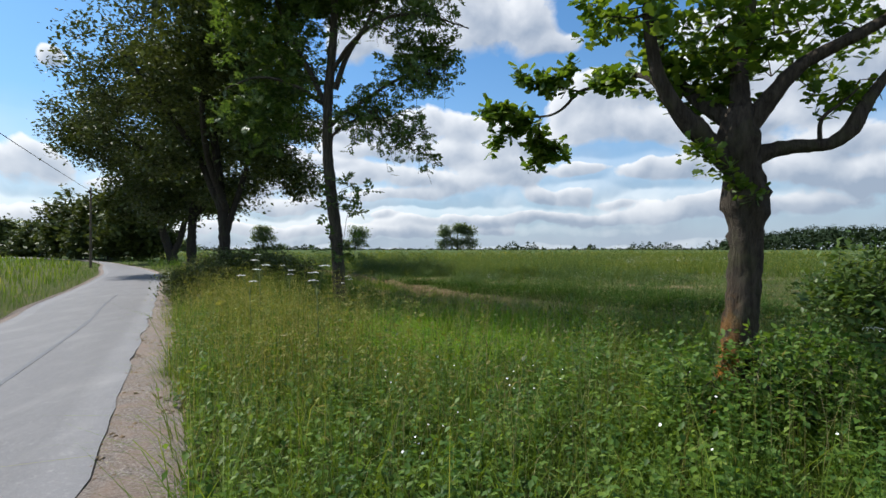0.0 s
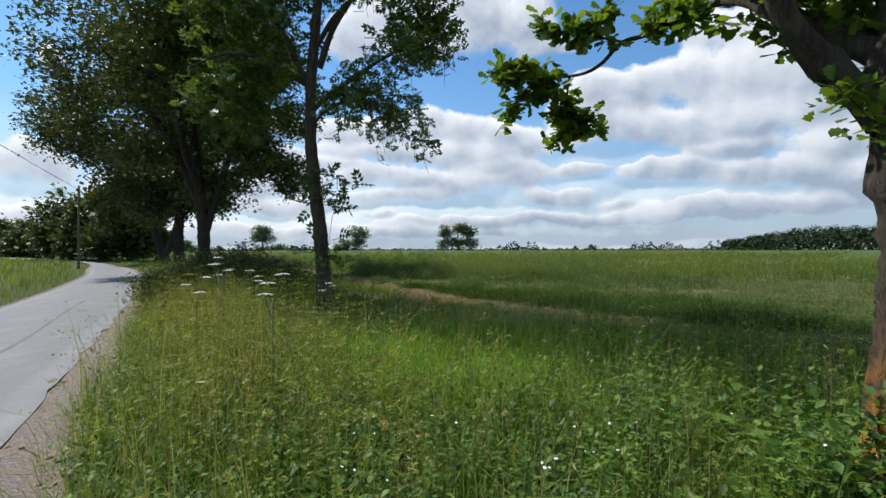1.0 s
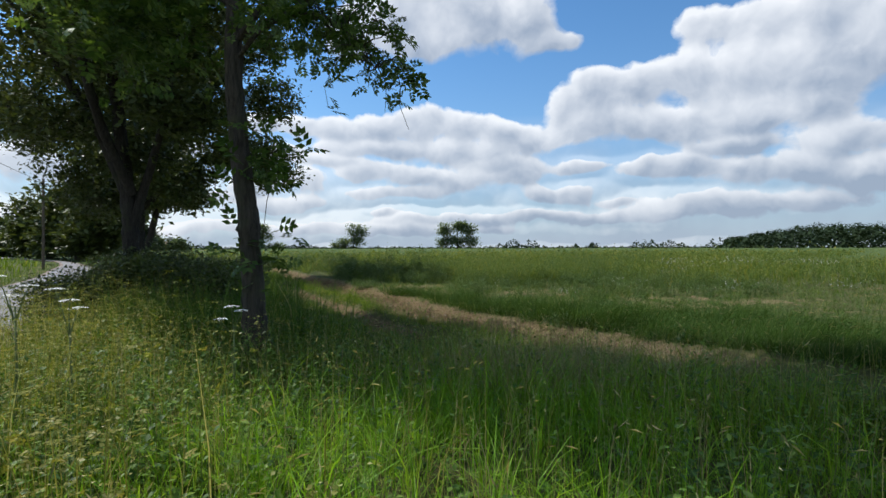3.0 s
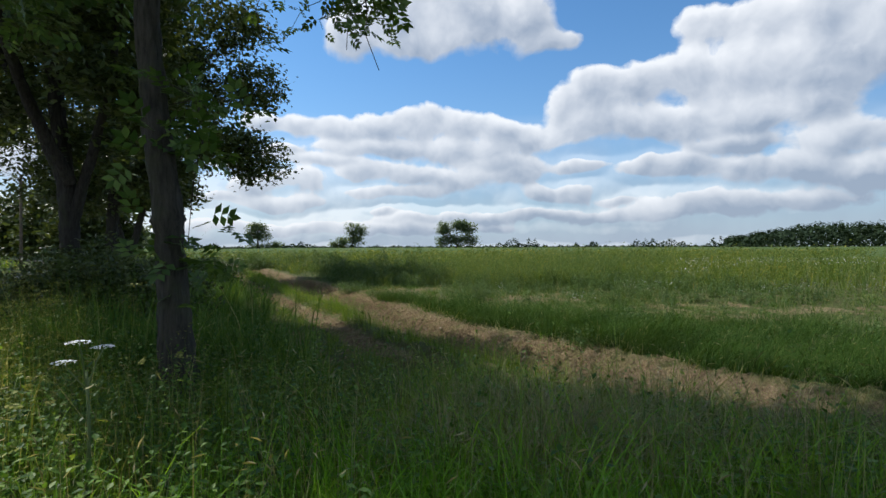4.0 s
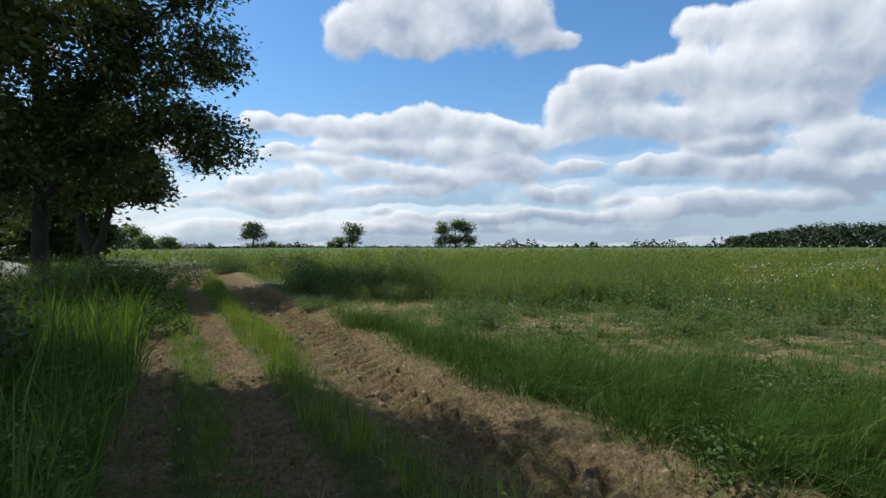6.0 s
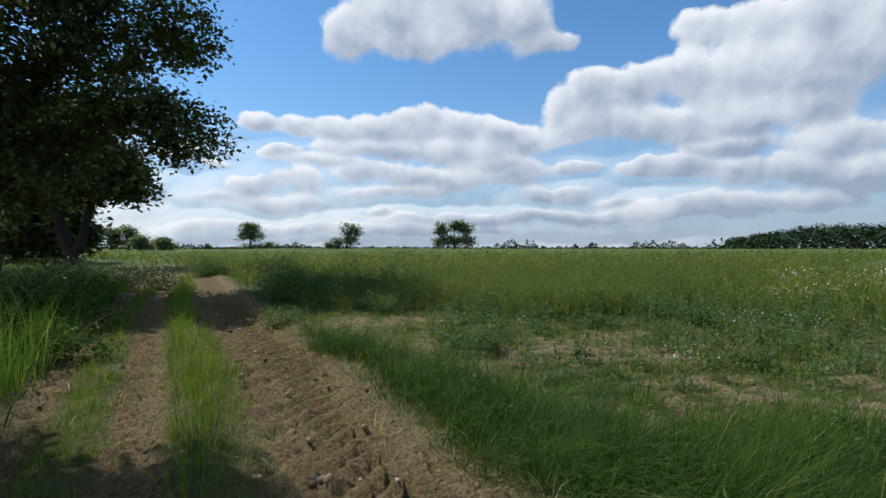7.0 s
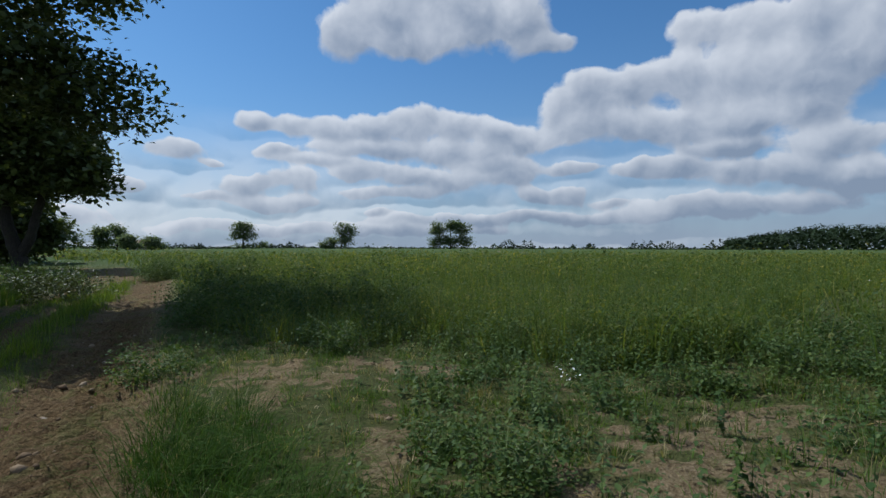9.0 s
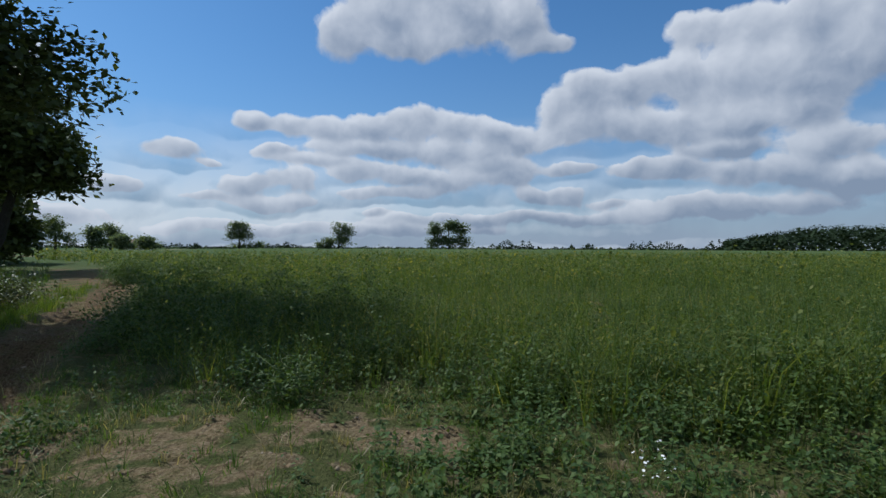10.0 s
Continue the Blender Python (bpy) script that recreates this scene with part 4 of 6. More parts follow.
    # the leafy sprays of the long branch, and of the shoot on the trunk
    low = np.concatenate([spray(rng, stems[8][0][6:], 0.35, 0.055, 22), spray(rng, stems[9][0], 0.25, 0.06, 29), spray(rng, stems[10][0], 0.25, 0.06, 36),
                          spray(rng, [(-1.3, 1.88, 2.93), (-1.5, 2.0, 2.8), (-1.66, 2.1, 2.66)], 0.1, 0.05, 23), spray(rng, [(-1.35, 1.9, 2.95), (-1.6, 2.0, 3.05), (-1.75, 2.15, 3.06)], 0.1, 0.06, 22), spray(rng, [(-0.95, 1.7, 3.2), (-0.92, 1.72, 3.35), (-0.9, 1.75, 3.45)], 0.3, 0.04, 11),
                          spray(rng, [(-1.1, 2.15, 2.65), (-0.98, 2.1, 2.62), (-0.86, 2.1, 2.58)], 0.2, 0.04, 13), spray(rng, [(-0.56, 1.0, 3.1), (-0.6, 1.1, 3.16), (-0.66, 1.2, 3.1)], 0.1, 0.06, 14), spray(rng, stems[8][0][1:4], 0.1, 0.07, 18)])
    tagged(part("spray", rosettes(rng, low, 7, 0.12, OAK_LEAF, -0.25).mesh("spray", M_OAK), top, "sunlit drooping sprays of lobed leaves"), kind="stuff")
    shoot = np.concatenate([spray(rng, stems[11][0], 0.05, 0.04, 20), np.array([0.02, -0.12, 1.86]) + rng.normal(0, 0.05, (9, 3))])
    tagged(part("shoot_leaves", rosettes(rng, shoot, 6, 0.075, OAK_LEAF).mesh("shoot_leaves", M_OAK), top), kind="stuff")


build_oak()


def hanging_twigs(rng, limbs, n, drop, thin):
    """Fine twigs that arch off the limbs and hang: their wood, and the places of the leaves along them."""
    pile, spots = Pile(), []
    for _ in range(n):
        line = limbs[rng.randint(len(limbs))]
        a = line[rng.randint(int(len(line) * 0.25), len(line))]
        way = rng.uniform(0, 2 * np.pi)
        out, fall = rng.uniform(0.2, 0.65), drop * rng.uniform(0.35, 1.2)
        f = np.linspace(0, 1, 8)[:, None]
        pts = a + np.array([math.cos(way), math.sin(way), 0.0]) * out * (1 - (1 - f) ** 1.7) + np.array([0, 0, 1.0]) * (0.22 * np.sin(f * 2.4) - fall * f ** 1.8) + np.cumsum(rng.normal(0, 0.032, (8, 3)), 0)
        v, q = tube(pts, np.linspace(thin, thin * 0.35, 8), 4)
        pile.add(v, q)
        k = rng.randint(4, 11)
        g = rng.uniform(0.35, 1.0, k) ** 0.7 * 7
        i = np.minimum(g.astype(int), 6)
        spots.append(pts[i] + (pts[i + 1] - pts[i]) * (g - i)[:, None] + rng.normal(0, 0.03, (k, 3)))
    return pile, np.concatenate(spots)


def build_ash():
    x, y = -2.4, 11.3
    limbs = [
        ([(0.02, 0, 5.0), (0.3, -0.1, 5.7), (0.75, -0.15, 6.4), (1.2, -0.2, 7.3), (1.8, -0.3, 8.0)], [0.07, 0.055, 0.045, 0.03, 0.012]),
        ([(-0.1, 0, 4.4), (-0.5, 0.1, 5.3), (-1.0, 0.2, 6.2), (-1.5, 0.2, 7.4)], [0.075, 0.06, 0.045, 0.02]),
        ([(-0.12, 0, 4.15), (0.3, -0.3, 4.42), (0.8, -0.55, 4.62), (1.3, -0.8, 4.86), (1.9, -1.1, 5.0), (2.5, -1.4, 4.72)], [0.05, 0.042, 0.036, 0.03, 0.022, 0.010]),
        ([(-0.12, 0, 3.9), (0.25, -0.3, 4.12), (0.7, -0.6, 4.2), (1.15, -0.9, 4.1), (1.6, -1.1, 3.75), (1.85, -1.2, 3.35)], [0.034, 0.028, 0.024, 0.018, 0.013, 0.006]),
        ([(-0.05, 0, 5.4), (0.5, -0.5, 5.85), (1.2, -0.9, 6.15), (2.0, -1.2, 6.1), (2.9, -1.5, 5.7)], [0.05, 0.042, 0.034, 0.024, 0.010]),
        ([(-0.12, 0, 4.2), (0.4, 0.4, 4.7), (0.95, 0.75, 4.75), (1.4, 1.0, 4.45), (1.68, 1.1, 4.0)], [0.04, 0.032, 0.025, 0.016, 0.006]),
        ([(-0.15, 0, 4.6), (-0.8, -0.3, 5.0), (-1.5, -0.5, 5.1), (-2.1, -0.7, 4.8)], [0.045, 0.036, 0.028, 0.012]),
    ]
    trunk = ([(0.13, 0, -0.1), (0.12, 0, 0.4), (0.09, 0, 1.0), (0.05, 0, 1.62), (0.04, 0, 1.74), (0.02, 0, 1.95), (-0.08, 0, 2.8), (-0.15, 0, 3.8), (-0.12, 0, 5.0), (-0.02, 0, 6.2), (0.0, 0, 7.6), (-0.1, 0, 9.2)],
             [0.22, 0.158, 0.135, 0.125, 0.15, 0.125, 0.118, 0.108, 0.10, 0.085, 0.06, 0.03])
    rng = np.random.RandomState(12)
    lobes = [(0.0, 0, 9.3, 2.9, 2.8, 1.9, 8.0), (-0.6, 0.3, 7.9, 1.8, 1.9, 1.0, 1.6), (1.6, -0.6, 7.7, 1.2, 1.2, 0.8, 1.0), (-1.7, 0.4, 6.8, 1.3, 1.6, 1.4, 1.3), (-1.5, 0.2, 5.0, 1.0, 1.1, 0.7, 0.9), (-1.2, 0.4, 6.2, 1.2, 1.3, 0.9, 0.4), (-0.6, 0.9, 8.5, 1.7, 1.4, 0.8, 2.4), (0.30, -0.1, 2.95, 0.26, 0.3, 0.28, 0.10), (0.2, 0.1, 1.78, 0.12, 0.15, 0.06, 0.03), (2.0, -0.4, 5.9, 0.7, 0.7, 0.35, 0.25)]
    lobes = [(a + x, b + y, c, d, e, f, w) for a, b, c, d, e, f, w in lobes]
    stems = [([(px + x, py + y, pz) for px, py, pz in p], r) for p, r in [trunk] + limbs]
    top = tree("ash_tree", (x, y), "slender ash tree with drooping leafy twigs", stems, lobes, 790, 13, 0.22, 0.27, ASH_LEAF, M_ASH, M_ASHBARK, 12, 0.28, 0.14, 0.5, 0.006, 0, step=0.3)
    lines = [smooth_line(p, 0.06) for p, r in (limbs[2], limbs[3], limbs[4], limbs[2], limbs[3], limbs[5])]
    wood_pile, spots = hanging_twigs(rng, lines, 150, 0.6, 0.008)
    tagged(part("hanging_twig_work", wood_pile.mesh("hanging_twig_work", M_ASHBARK, True), top, "thin bare grey twigs that arch and hang"), kind="stuff")
    n = len(spots)
    p = Pile()
    p.spread(ASH_LEAF[0], ASH_LEAF[1], spots + rng.normal(0, 0.03, (n, 3)), turns(rng, n, 1.5), rng.uniform(0.12, 0.24, n))
    tagged(part("hanging_foliage", p.mesh("hanging_foliage", M_ASH), top), kind="stuff")


build_ash()


def broken(lobes, seed, parts=6):
    """Each mass of a crown breaks up into smaller heads with gaps between them."""
    rng = np.random.RandomState(seed)
    out = []
    for a, b, c, r, s, q, w in lobes:
        for _ in range(parts):
            d = rng.normal(0, 1, 3)
            d *= rng.uniform(0.35, 0.75) / np.linalg.norm(d)
            k = rng.uniform(0.40, 0.60)
            out.append((a + d[0] * r, b + d[1] * s, c + d[2] * q, r * k, s * k, q * k * 0.85, w * k))
    return out


def build_row():
    # the broad tree with two stems
    x, y = -7.0, 16.4
    tree("roadside_tree", (x, y), "tall dark roadside tree that forks low", [
        ([(x, y, -0.1), (x, y, 0.6), (x, y, 1.6), (x - 0.06, y, 2.5), (x - 0.25, y, 4.2), (x - 0.5, y, 6.5), (x - 0.4, y, 9.5)], [0.28, 0.185, 0.165, 0.155, 0.13, 0.10, 0.05]),
        ([(x + 0.02, y, 1.7), (x + 0.2, y, 2.4), (x + 0.55, y - 0.1, 3.3), (x + 1.0, y - 0.3, 4.6), (x + 1.6, y - 0.8, 6.6)], [0.11, 0.10, 0.085, 0.065, 0.035]),
        ([(x - 0.1, y, 2.6), (x - 0.9, y, 4.4), (x - 2.0, y, 6.0), (x - 3.2, y, 7.6)], [0.12, 0.10, 0.08, 0.03]),
        ([(x + 0.1, y - 0.1, 2.6), (x - 0.1, y - 1.0, 4.2), (x + 0.3, y - 2.2, 5.8), (x + 0.8, y - 3.2, 7.2)], [0.11, 0.09, 0.07, 0.03])],
        broken([(x - 1.0, y - 0.2, 8.4, 2.6, 2.5, 2.5, 2.6), (x - 2.8, y - 0.2, 7.4, 2.2, 2.3, 2.2, 1.5), (x + 1.3, y - 0.6, 6.9, 1.5, 1.9, 1.7, 1.3), (x - 0.3, y - 0.4, 5.6, 1.9, 1.9, 1.3, 1.2),
                (x + 0.9, y - 3.0, 7.4, 1.9, 1.7, 1.6, 1.7), (x - 1.6, y + 0.2, 4.6, 1.7, 1.5, 0.8, 0.7), (x + 1.5, y - 0.6, 4.7, 1.2, 1.3, 0.7, 0.6), (x + 0.2, y + 0.4, 3.6, 1.0, 1.0, 0.5, 0.3)], 301, 8),
        760, 46, 0.22, 0.165, LEAFLET, M_TREE, M_BARK, 21, 0.15, 0.12, 0.33, 0.009, group="roadside trees")
    x, y = -14.0, 28.5
    tree("roadside_tree", (x, y), "tall dark roadside tree with a spreading crown", [
        ([(x, y, -0.1), (x, y, 0.7), (x, y, 2.2), (x + 0.1, y, 4.0), (x, y, 6.5), (x - 0.2, y, 9.5), (x, y, 12.5)], [0.36, 0.25, 0.22, 0.21, 0.19, 0.14, 0.06]),
        ([(x + 0.1, y, 3.2), (x + 1.4, y, 4.4), (x + 3.2, y - 0.2, 5.4), (x + 5.2, y - 0.6, 5.6), (x + 6.6, y - 0.9, 5.2)], [0.17, 0.15, 0.12, 0.08, 0.03]),
        ([(x, y, 4.0), (x + 1.6, y - 0.4, 6.2), (x + 3.4, y - 0.6, 8.2), (x + 4.8, y - 0.6, 9.6)], [0.16, 0.14, 0.10, 0.04]),
        ([(x, y, 3.8), (x - 1.6, y, 5.8), (x - 3.6, y, 7.6), (x - 5.4, y, 8.6)], [0.17, 0.14, 0.11, 0.04])],
        broken([(x, y, 11.2, 5.0, 5.0, 3.6, 3.0), (x + 4.4, y - 0.8, 8.2, 2.9, 3.4, 2.4, 2.0), (x + 5.4, y - 0.8, 5.5, 2.2, 2.4, 1.2, 1.3), (x - 4.2, y, 8.6, 3.4, 3.6, 2.6, 1.8), (x + 1.8, y, 6.2, 2.4, 2.6, 1.6, 1.0), (x - 1.5, y - 1.0, 6.6, 3.6, 3.0, 2.4, 1.6), (x - 5.6, y, 7.6, 2.4, 3.0, 1.8, 0.9), (x + 3.8, y - 0.5, 10.8, 2.6, 2.8, 2.4, 1.7), (x + 2.0, y - 4.6, 8.2, 2.8, 2.4, 2.6, 1.9), (x + 2.4, y - 0.4, 4.6, 2.3, 2.0, 1.0, 0.8), (x - 1.6, y, 4.4, 2.6, 2.2, 1.3, 0.9)], 302, 8),
        1550, 42, 0.27, 0.215, LEAFLET, M_TREE, M_BARK, 22, 0.2, 0.16, 0.33, 0.010, group="roadside trees")
    x, y = -25.4, 48.3
    tree("roadside_tree", (x, y), "dark roadside tree leaning on two stems", [
        ([(x, y, -0.1), (x - 0.3, y, 1.0), (x - 0.8, y, 2.4), (x - 1.2, y, 4.2), (x - 1.3, y, 7.0), (x - 1.0, y, 10.0)], [0.5, 0.42, 0.36, 0.32, 0.22, 0.08]),
        ([(x - 0.2, y, 0.8), (x + 0.5, y, 2.2), (x + 1.0, y, 4.0), (x + 1.8, y, 6.5)], [0.32, 0.28, 0.24, 0.10])],
        [(x - 0.5, y, 9.0, 4.6, 4.6, 4.2, 3.0), (x + 2.6, y, 7.0, 2.6, 3.0, 2.0, 1.0), (x - 3.4, y, 6.4, 2.6, 3.0, 2.0, 1.0)],
        330, 66, 0.5, 0.52, LEAFLET, M_TREE, M_BARK, 23, 0.2, 0.16, 0.42, 0.012, group="roadside trees", step=0.7)
    for k, (x, y, s, h) in enumerate([(-34.4, 57.5, 0.95, 7.4), (-40.0, 61.0, 1.0, 8.2), (-47.0, 66.0, 1.1, 9.0), (-60.0, 76.0, 0.7, 5.6), (-74.0, 86.0, 0.75, 6.6)]):
        tree("roadside_tree", (x, y), "dark bushy tree with foliage low to the ground", [
            ([(x, y, -0.1), (x, y, 1.2), (x + 0.2, y, 3.0), (x, y, h * 0.8)], [0.4, 0.3, 0.26, 0.06])],
            [(x, y, h * 0.6, 3.6 * s, 3.6 * s, h * 0.4, 3.0), (x - 2.0, y, h * 0.33, 2.4 * s, 2.6 * s, h * 0.26, 1.4), (x + 1.8, y, h * 0.36, 2.2 * s, 2.4 * s, h * 0.24, 1.2)],
            150, 56, 0.6, 0.66, LEAFLET, M_TREE, M_BARK, 30 + k, 0.2, 0.16, 0.42, 0.014, group="roadside trees", step=0.9)


build_row()


def shrub(name, place, label, lobes, targets, per, spread, size, mat, seed, category="shrub", leaf=LEAFLET, bark=None):
    rng = np.random.RandomState(seed)
    z0 = float(ground_z(np.array([place[0]]), np.array([place[1]]))[0])
    top = thing(name, (place[0], place[1], z0 - 0.02), label, category)
    tg = in_lobes(rng, [(a, b, c, d, e, f, w) for a, b, c, d, e, f, w in lobes], targets, 0.5)
    tg[:, 2] = np.maximum(tg[:, 2], 0.08)
    hub = smooth_line([(0, 0, 0), (0.02, 0, 0.1), (0, 0.02, 0.25)], 0.05)
    pile, tips, _ = grow(rng, [(hub, np.full(len(hub), 0.02))], tg, 0.4, 0.03, 0.003)
    tagged(part("stalk_work", pile.mesh("stalk_work", bark or M_BARK), top), kind="stuff")
    tagged(part("foliage", leaves(rng, tips, per, spread, size, leaf, 0.03).mesh("foliage", mat), top), kind="stuff")
    return top


def build_shrubs():
    shrub("bramble_bush", (2.45, 3.55), "low bramble and nettle tangle round the oak's foot", [(0, 0, 0.46, 0.55, 0.4, 0.46, 1.0), (0.65, 0.15, 0.5, 0.65, 0.55, 0.5, 1.2), (-0.6, 0.1, 0.40, 0.45, 0.4, 0.42, 0.9)], 260, 22, 0.085, 0.06, M_HERB, 41)
    shrub("hedge_shrub", (3.95, 4.7), "dense dark green elder shrub among the weeds", [(0, 0, 0.7, 0.58, 0.6, 0.66, 1.0), (0.5, 0.2, 0.8, 0.6, 0.6, 0.7, 1), (-0.1, 0.1, 1.15, 0.34, 0.4, 0.3, 0.4)], 210, 22, 0.09, 0.085, M_ASH, 42)
    shrub("hedge_shrub", (5.4, 6.4), "dense dark green elder shrub among the weeds", [(0, 0, 0.65, 0.9, 0.9, 0.65, 1.0), (0.9, 0.2, 0.75, 0.9, 0.9, 0.7, 1)], 170, 22, 0.11, 0.075, M_ASH, 48)
    shrub("elder_shrub", (-5.4, 15.6), "dark elder scrub beneath the roadside trees", [(0, 0, 0.6, 1.1, 1.0, 0.55, 1.0), (-1.3, 0.5, 0.75, 1.0, 0.9, 0.7, 1.3)], 300, 34, 0.13, 0.085, M_TREE, 43)
    shrub("elder_shrub", (-4.5, 14.5), "dark elder scrub beneath the roadside trees", [(0.2, 0, 0.6, 0.9, 0.9, 0.6, 1.0), (-0.7, 0.2, 0.8, 0.9, 0.9, 0.75, 1.4), (-1.5, 0, 0.65, 0.7, 0.8, 0.6, 1)], 400, 34, 0.12, 0.085, M_TREE, 46)
    shrub("elder_shrub", (-6.3, 14.2), "dark elder scrub beneath the roadside trees", [(0, 0, 0.55, 0.9, 0.8, 0.5, 1.0), (-0.9, 0.4, 0.55, 0.8, 0.8, 0.5, 1)], 240, 34, 0.12, 0.085, M_TREE, 47)
    shrub("elder_shrub", (-8.2, 19.5), "dark elder scrub beneath the roadside trees", [(0, 0, 0.6, 1.3, 1.2, 0.6, 1.0), (1.3, 1.4, 0.6, 1.0, 1.0, 0.55, 1)], 220, 34, 0.16, 0.065, M_TREE, 44)
    shrub("elder_shrub", (-12.0, 29.0), "dark elder scrub beneath the roadside trees", [(0, 0, 0.5, 2.0, 1.6, 0.5, 1.0), (2.0, 1.2, 0.4, 1.4, 1.4, 0.4, 1)], 220, 34, 0.22, 0.09, M_TREE, 45)


build_shrubs()

# ---- distance ----
def far_tree(place, label, lobes, n, size, seed, trunk=0.5):
    rng = np.random.RandomState(seed)
    top = thing("field_tree", (place[0], place[1], 0.38), label, "tree", "trees across the field")
    h = max(l[2] for l in lobes)
    # each mass breaks up into smaller heads
    lobes = [(a + rng.uniform(-0.42, 0.42) * r, b, c + rng.uniform(-0.4, 0.4) * q, r * 0.55, s * 0.5, q * 0.52, w) for a, b, c, r, s, q, w in lobes for _ in range(9)]
    part("trunk", wood(rng, smooth_line([(0, 0, -0.2), (0.1, 0, h * 0.4), (0, 0, h)], 1.0), np.linspace(trunk, 0.1, len(smooth_line([(0, 0, -0.2), (0.1, 0, h * 0.4), (0, 0, h)], 1.0))), 8).mesh("trunk", M_BARK, True), top)
    tg = in_lobes(rng, lobes, n, 0.5)
    tg[:, 2] = np.maximum(tg[:, 2], 0.3)
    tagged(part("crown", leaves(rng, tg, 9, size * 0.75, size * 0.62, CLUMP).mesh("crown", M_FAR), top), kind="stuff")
    return top


def at_view(tan, dist):
    """A place at a distance ahead of the walk's start, tan its sideways slope."""
    return tan * dist, dist


def build_distance():
    d = 270.0
    x, y = at_view(0.028, d)
    far_tree((x, y), "broad round-headed tree far across the field", [(-6, 0, 10.4, 5.5, 4, 4.6, 1.5), (0.5, 0, 12.0, 5.5, 4, 4.2, 1.5), (6.0, 0, 10.6, 5.5, 4, 4.6, 1.5), (-6, 0, 4.4, 6.5, 4, 4.8, 1.4), (0, 0, 5.0, 6.5, 4, 5.0, 1.4), (6, 0, 4.6, 6.5, 4, 4.8, 1.4)], 850, 0.95, 51)
    x, y = at_view(-0.172, d)
    far_tree((x, y), "rounded tree far across the field", [(2.0, 0, 9.6, 6.6, 4, 6.0, 1.8), (2.0, 0, 4.8, 6.6, 4, 5.2, 1.3), (-5.0, 0, 3.0, 5.5, 4, 4.0, 1.0), (-9.5, 0, 2.2, 4.0, 3, 2.4, 0.6)], 560, 0.85, 52)
    x, y = at_view(-0.352, d)
    far_tree((x, y), "rounded tree far across the field", [(0, 0, 11.6, 7.4, 4, 4.6, 1.6), (-2.5, 0, 7.2, 6.0, 4, 4.2, 1.0), (2.8, 0, 7.0, 6.0, 4, 4.2, 1.0), (8.5, 0, 2.2, 6.0, 3, 2.6, 0.7), (0, 0, 1.6, 8.0, 3, 1.8, 0.5)], 560, 0.85, 53)
    for k, (tan, dist, w, h) in enumerate([(-0.66, 190, 8, 10), (-0.60, 200, 6, 8), (-0.57, 210, 6, 8.5), (-0.845, 170, 7, 11), (-0.80, 180, 6, 10), (-0.92, 150, 8, 9), (-0.545, 190, 5, 4.5), (-0.505, 195, 6, 4.0)]):
        x, y = at_view(tan, dist)
        far_tree((x, y), "dark tree beyond the lane", [(0, 0, h * 0.78, w * 0.75, 4, h * 0.45, 1.5), (w * 0.3, 0, h * 0.36, w * 0.9, 4, h * 0.36, 1.0)], 300, 0.8, 60 + k)
    # hedges and copses on the skyline, and the wood
    rng = np.random.RandomState(71)
    pile = Pile()
    spans = [(-0.56, -0.42, 2.2), (-0.34, -0.235, 2.6), (0.095, 0.19, 3.6), (0.24, 0.27, 2.4), (0.275, 0.31, 3.0), (0.355, 0.48, 3.6), (0.50, 0.56, 4.2), (-1.1, -0.56, 2.0), (-0.45, 0.62, 1.3)]
    for a, b, h in spans:
        n = int((b - a) * 6500) + 100
        t = rng.uniform(a, b, n)
        hh = 1.35 * h * (0.55 + 0.45 * np.clip(field_noise(t * 300, t * 0, 7.0, 9) + 0.5, 0, 1.3)) * np.clip(np.minimum(t - a, b - t) / 0.012, 0.3, 1)
        dd = rng.uniform(330, 350, n)
        at = np.stack([t * dd, dd, rng.uniform(0, 1, n) ** 0.8 * hh * 1.2], 1)
        pile.spread(CLUMP[0], CLUMP[1], at, turns(rng, n, 0.8), rng.uniform(0.5, 1.2, n))
    pile.stuff("far_hedges", M_WOOD, "dark hedges and copses along the skyline", "hedge")
    pile = Pile()
    n = 24000
    t = rng.uniform(0.535, 1.5, n)
    dd = rng.uniform(300, 420, n)
    prof = np.clip((t - 0.53) / 0.19, 0.0, 1) ** 0.8
    crest = (5.0 + 12.0 * prof + 1.6 * field_noise(t * 320, dd * 0.3, 16.0, 10)) * (dd / 360)
    fall = np.clip((t - 0.53) / 0.02, 0.2, 1)
    at = np.stack([t * dd, dd, crest * fall * (1 - rng.uniform(0, 1, n) ** 1.6 * 0.95)], 1)
    pile.spread(CLUMP[0], CLUMP[1], at, turns(rng, n, 0.8), np.where(at[:, 2] > crest * fall * 0.86, rng.uniform(0.35, 0.8, n), rng.uniform(1.2, 2.4, n)))
    pile.stuff("far_wood", M_WOOD, "dark broadleaf wood beyond the field", "wood")


build_distance()


def box(pile, x0, y0, z0, x1, y1, z1):
    v = np.array([(x, y, z) for z in (z0, z1) for y in (y0, y1) for x in (x0, x1)], dtype=float)
    pile.add(v, [np.array([(0, 2, 3, 1), (4, 5, 7, 6), (0, 1, 5, 4), (2, 6, 7, 3), (0, 4, 6, 2), (1, 3, 7, 5)])])


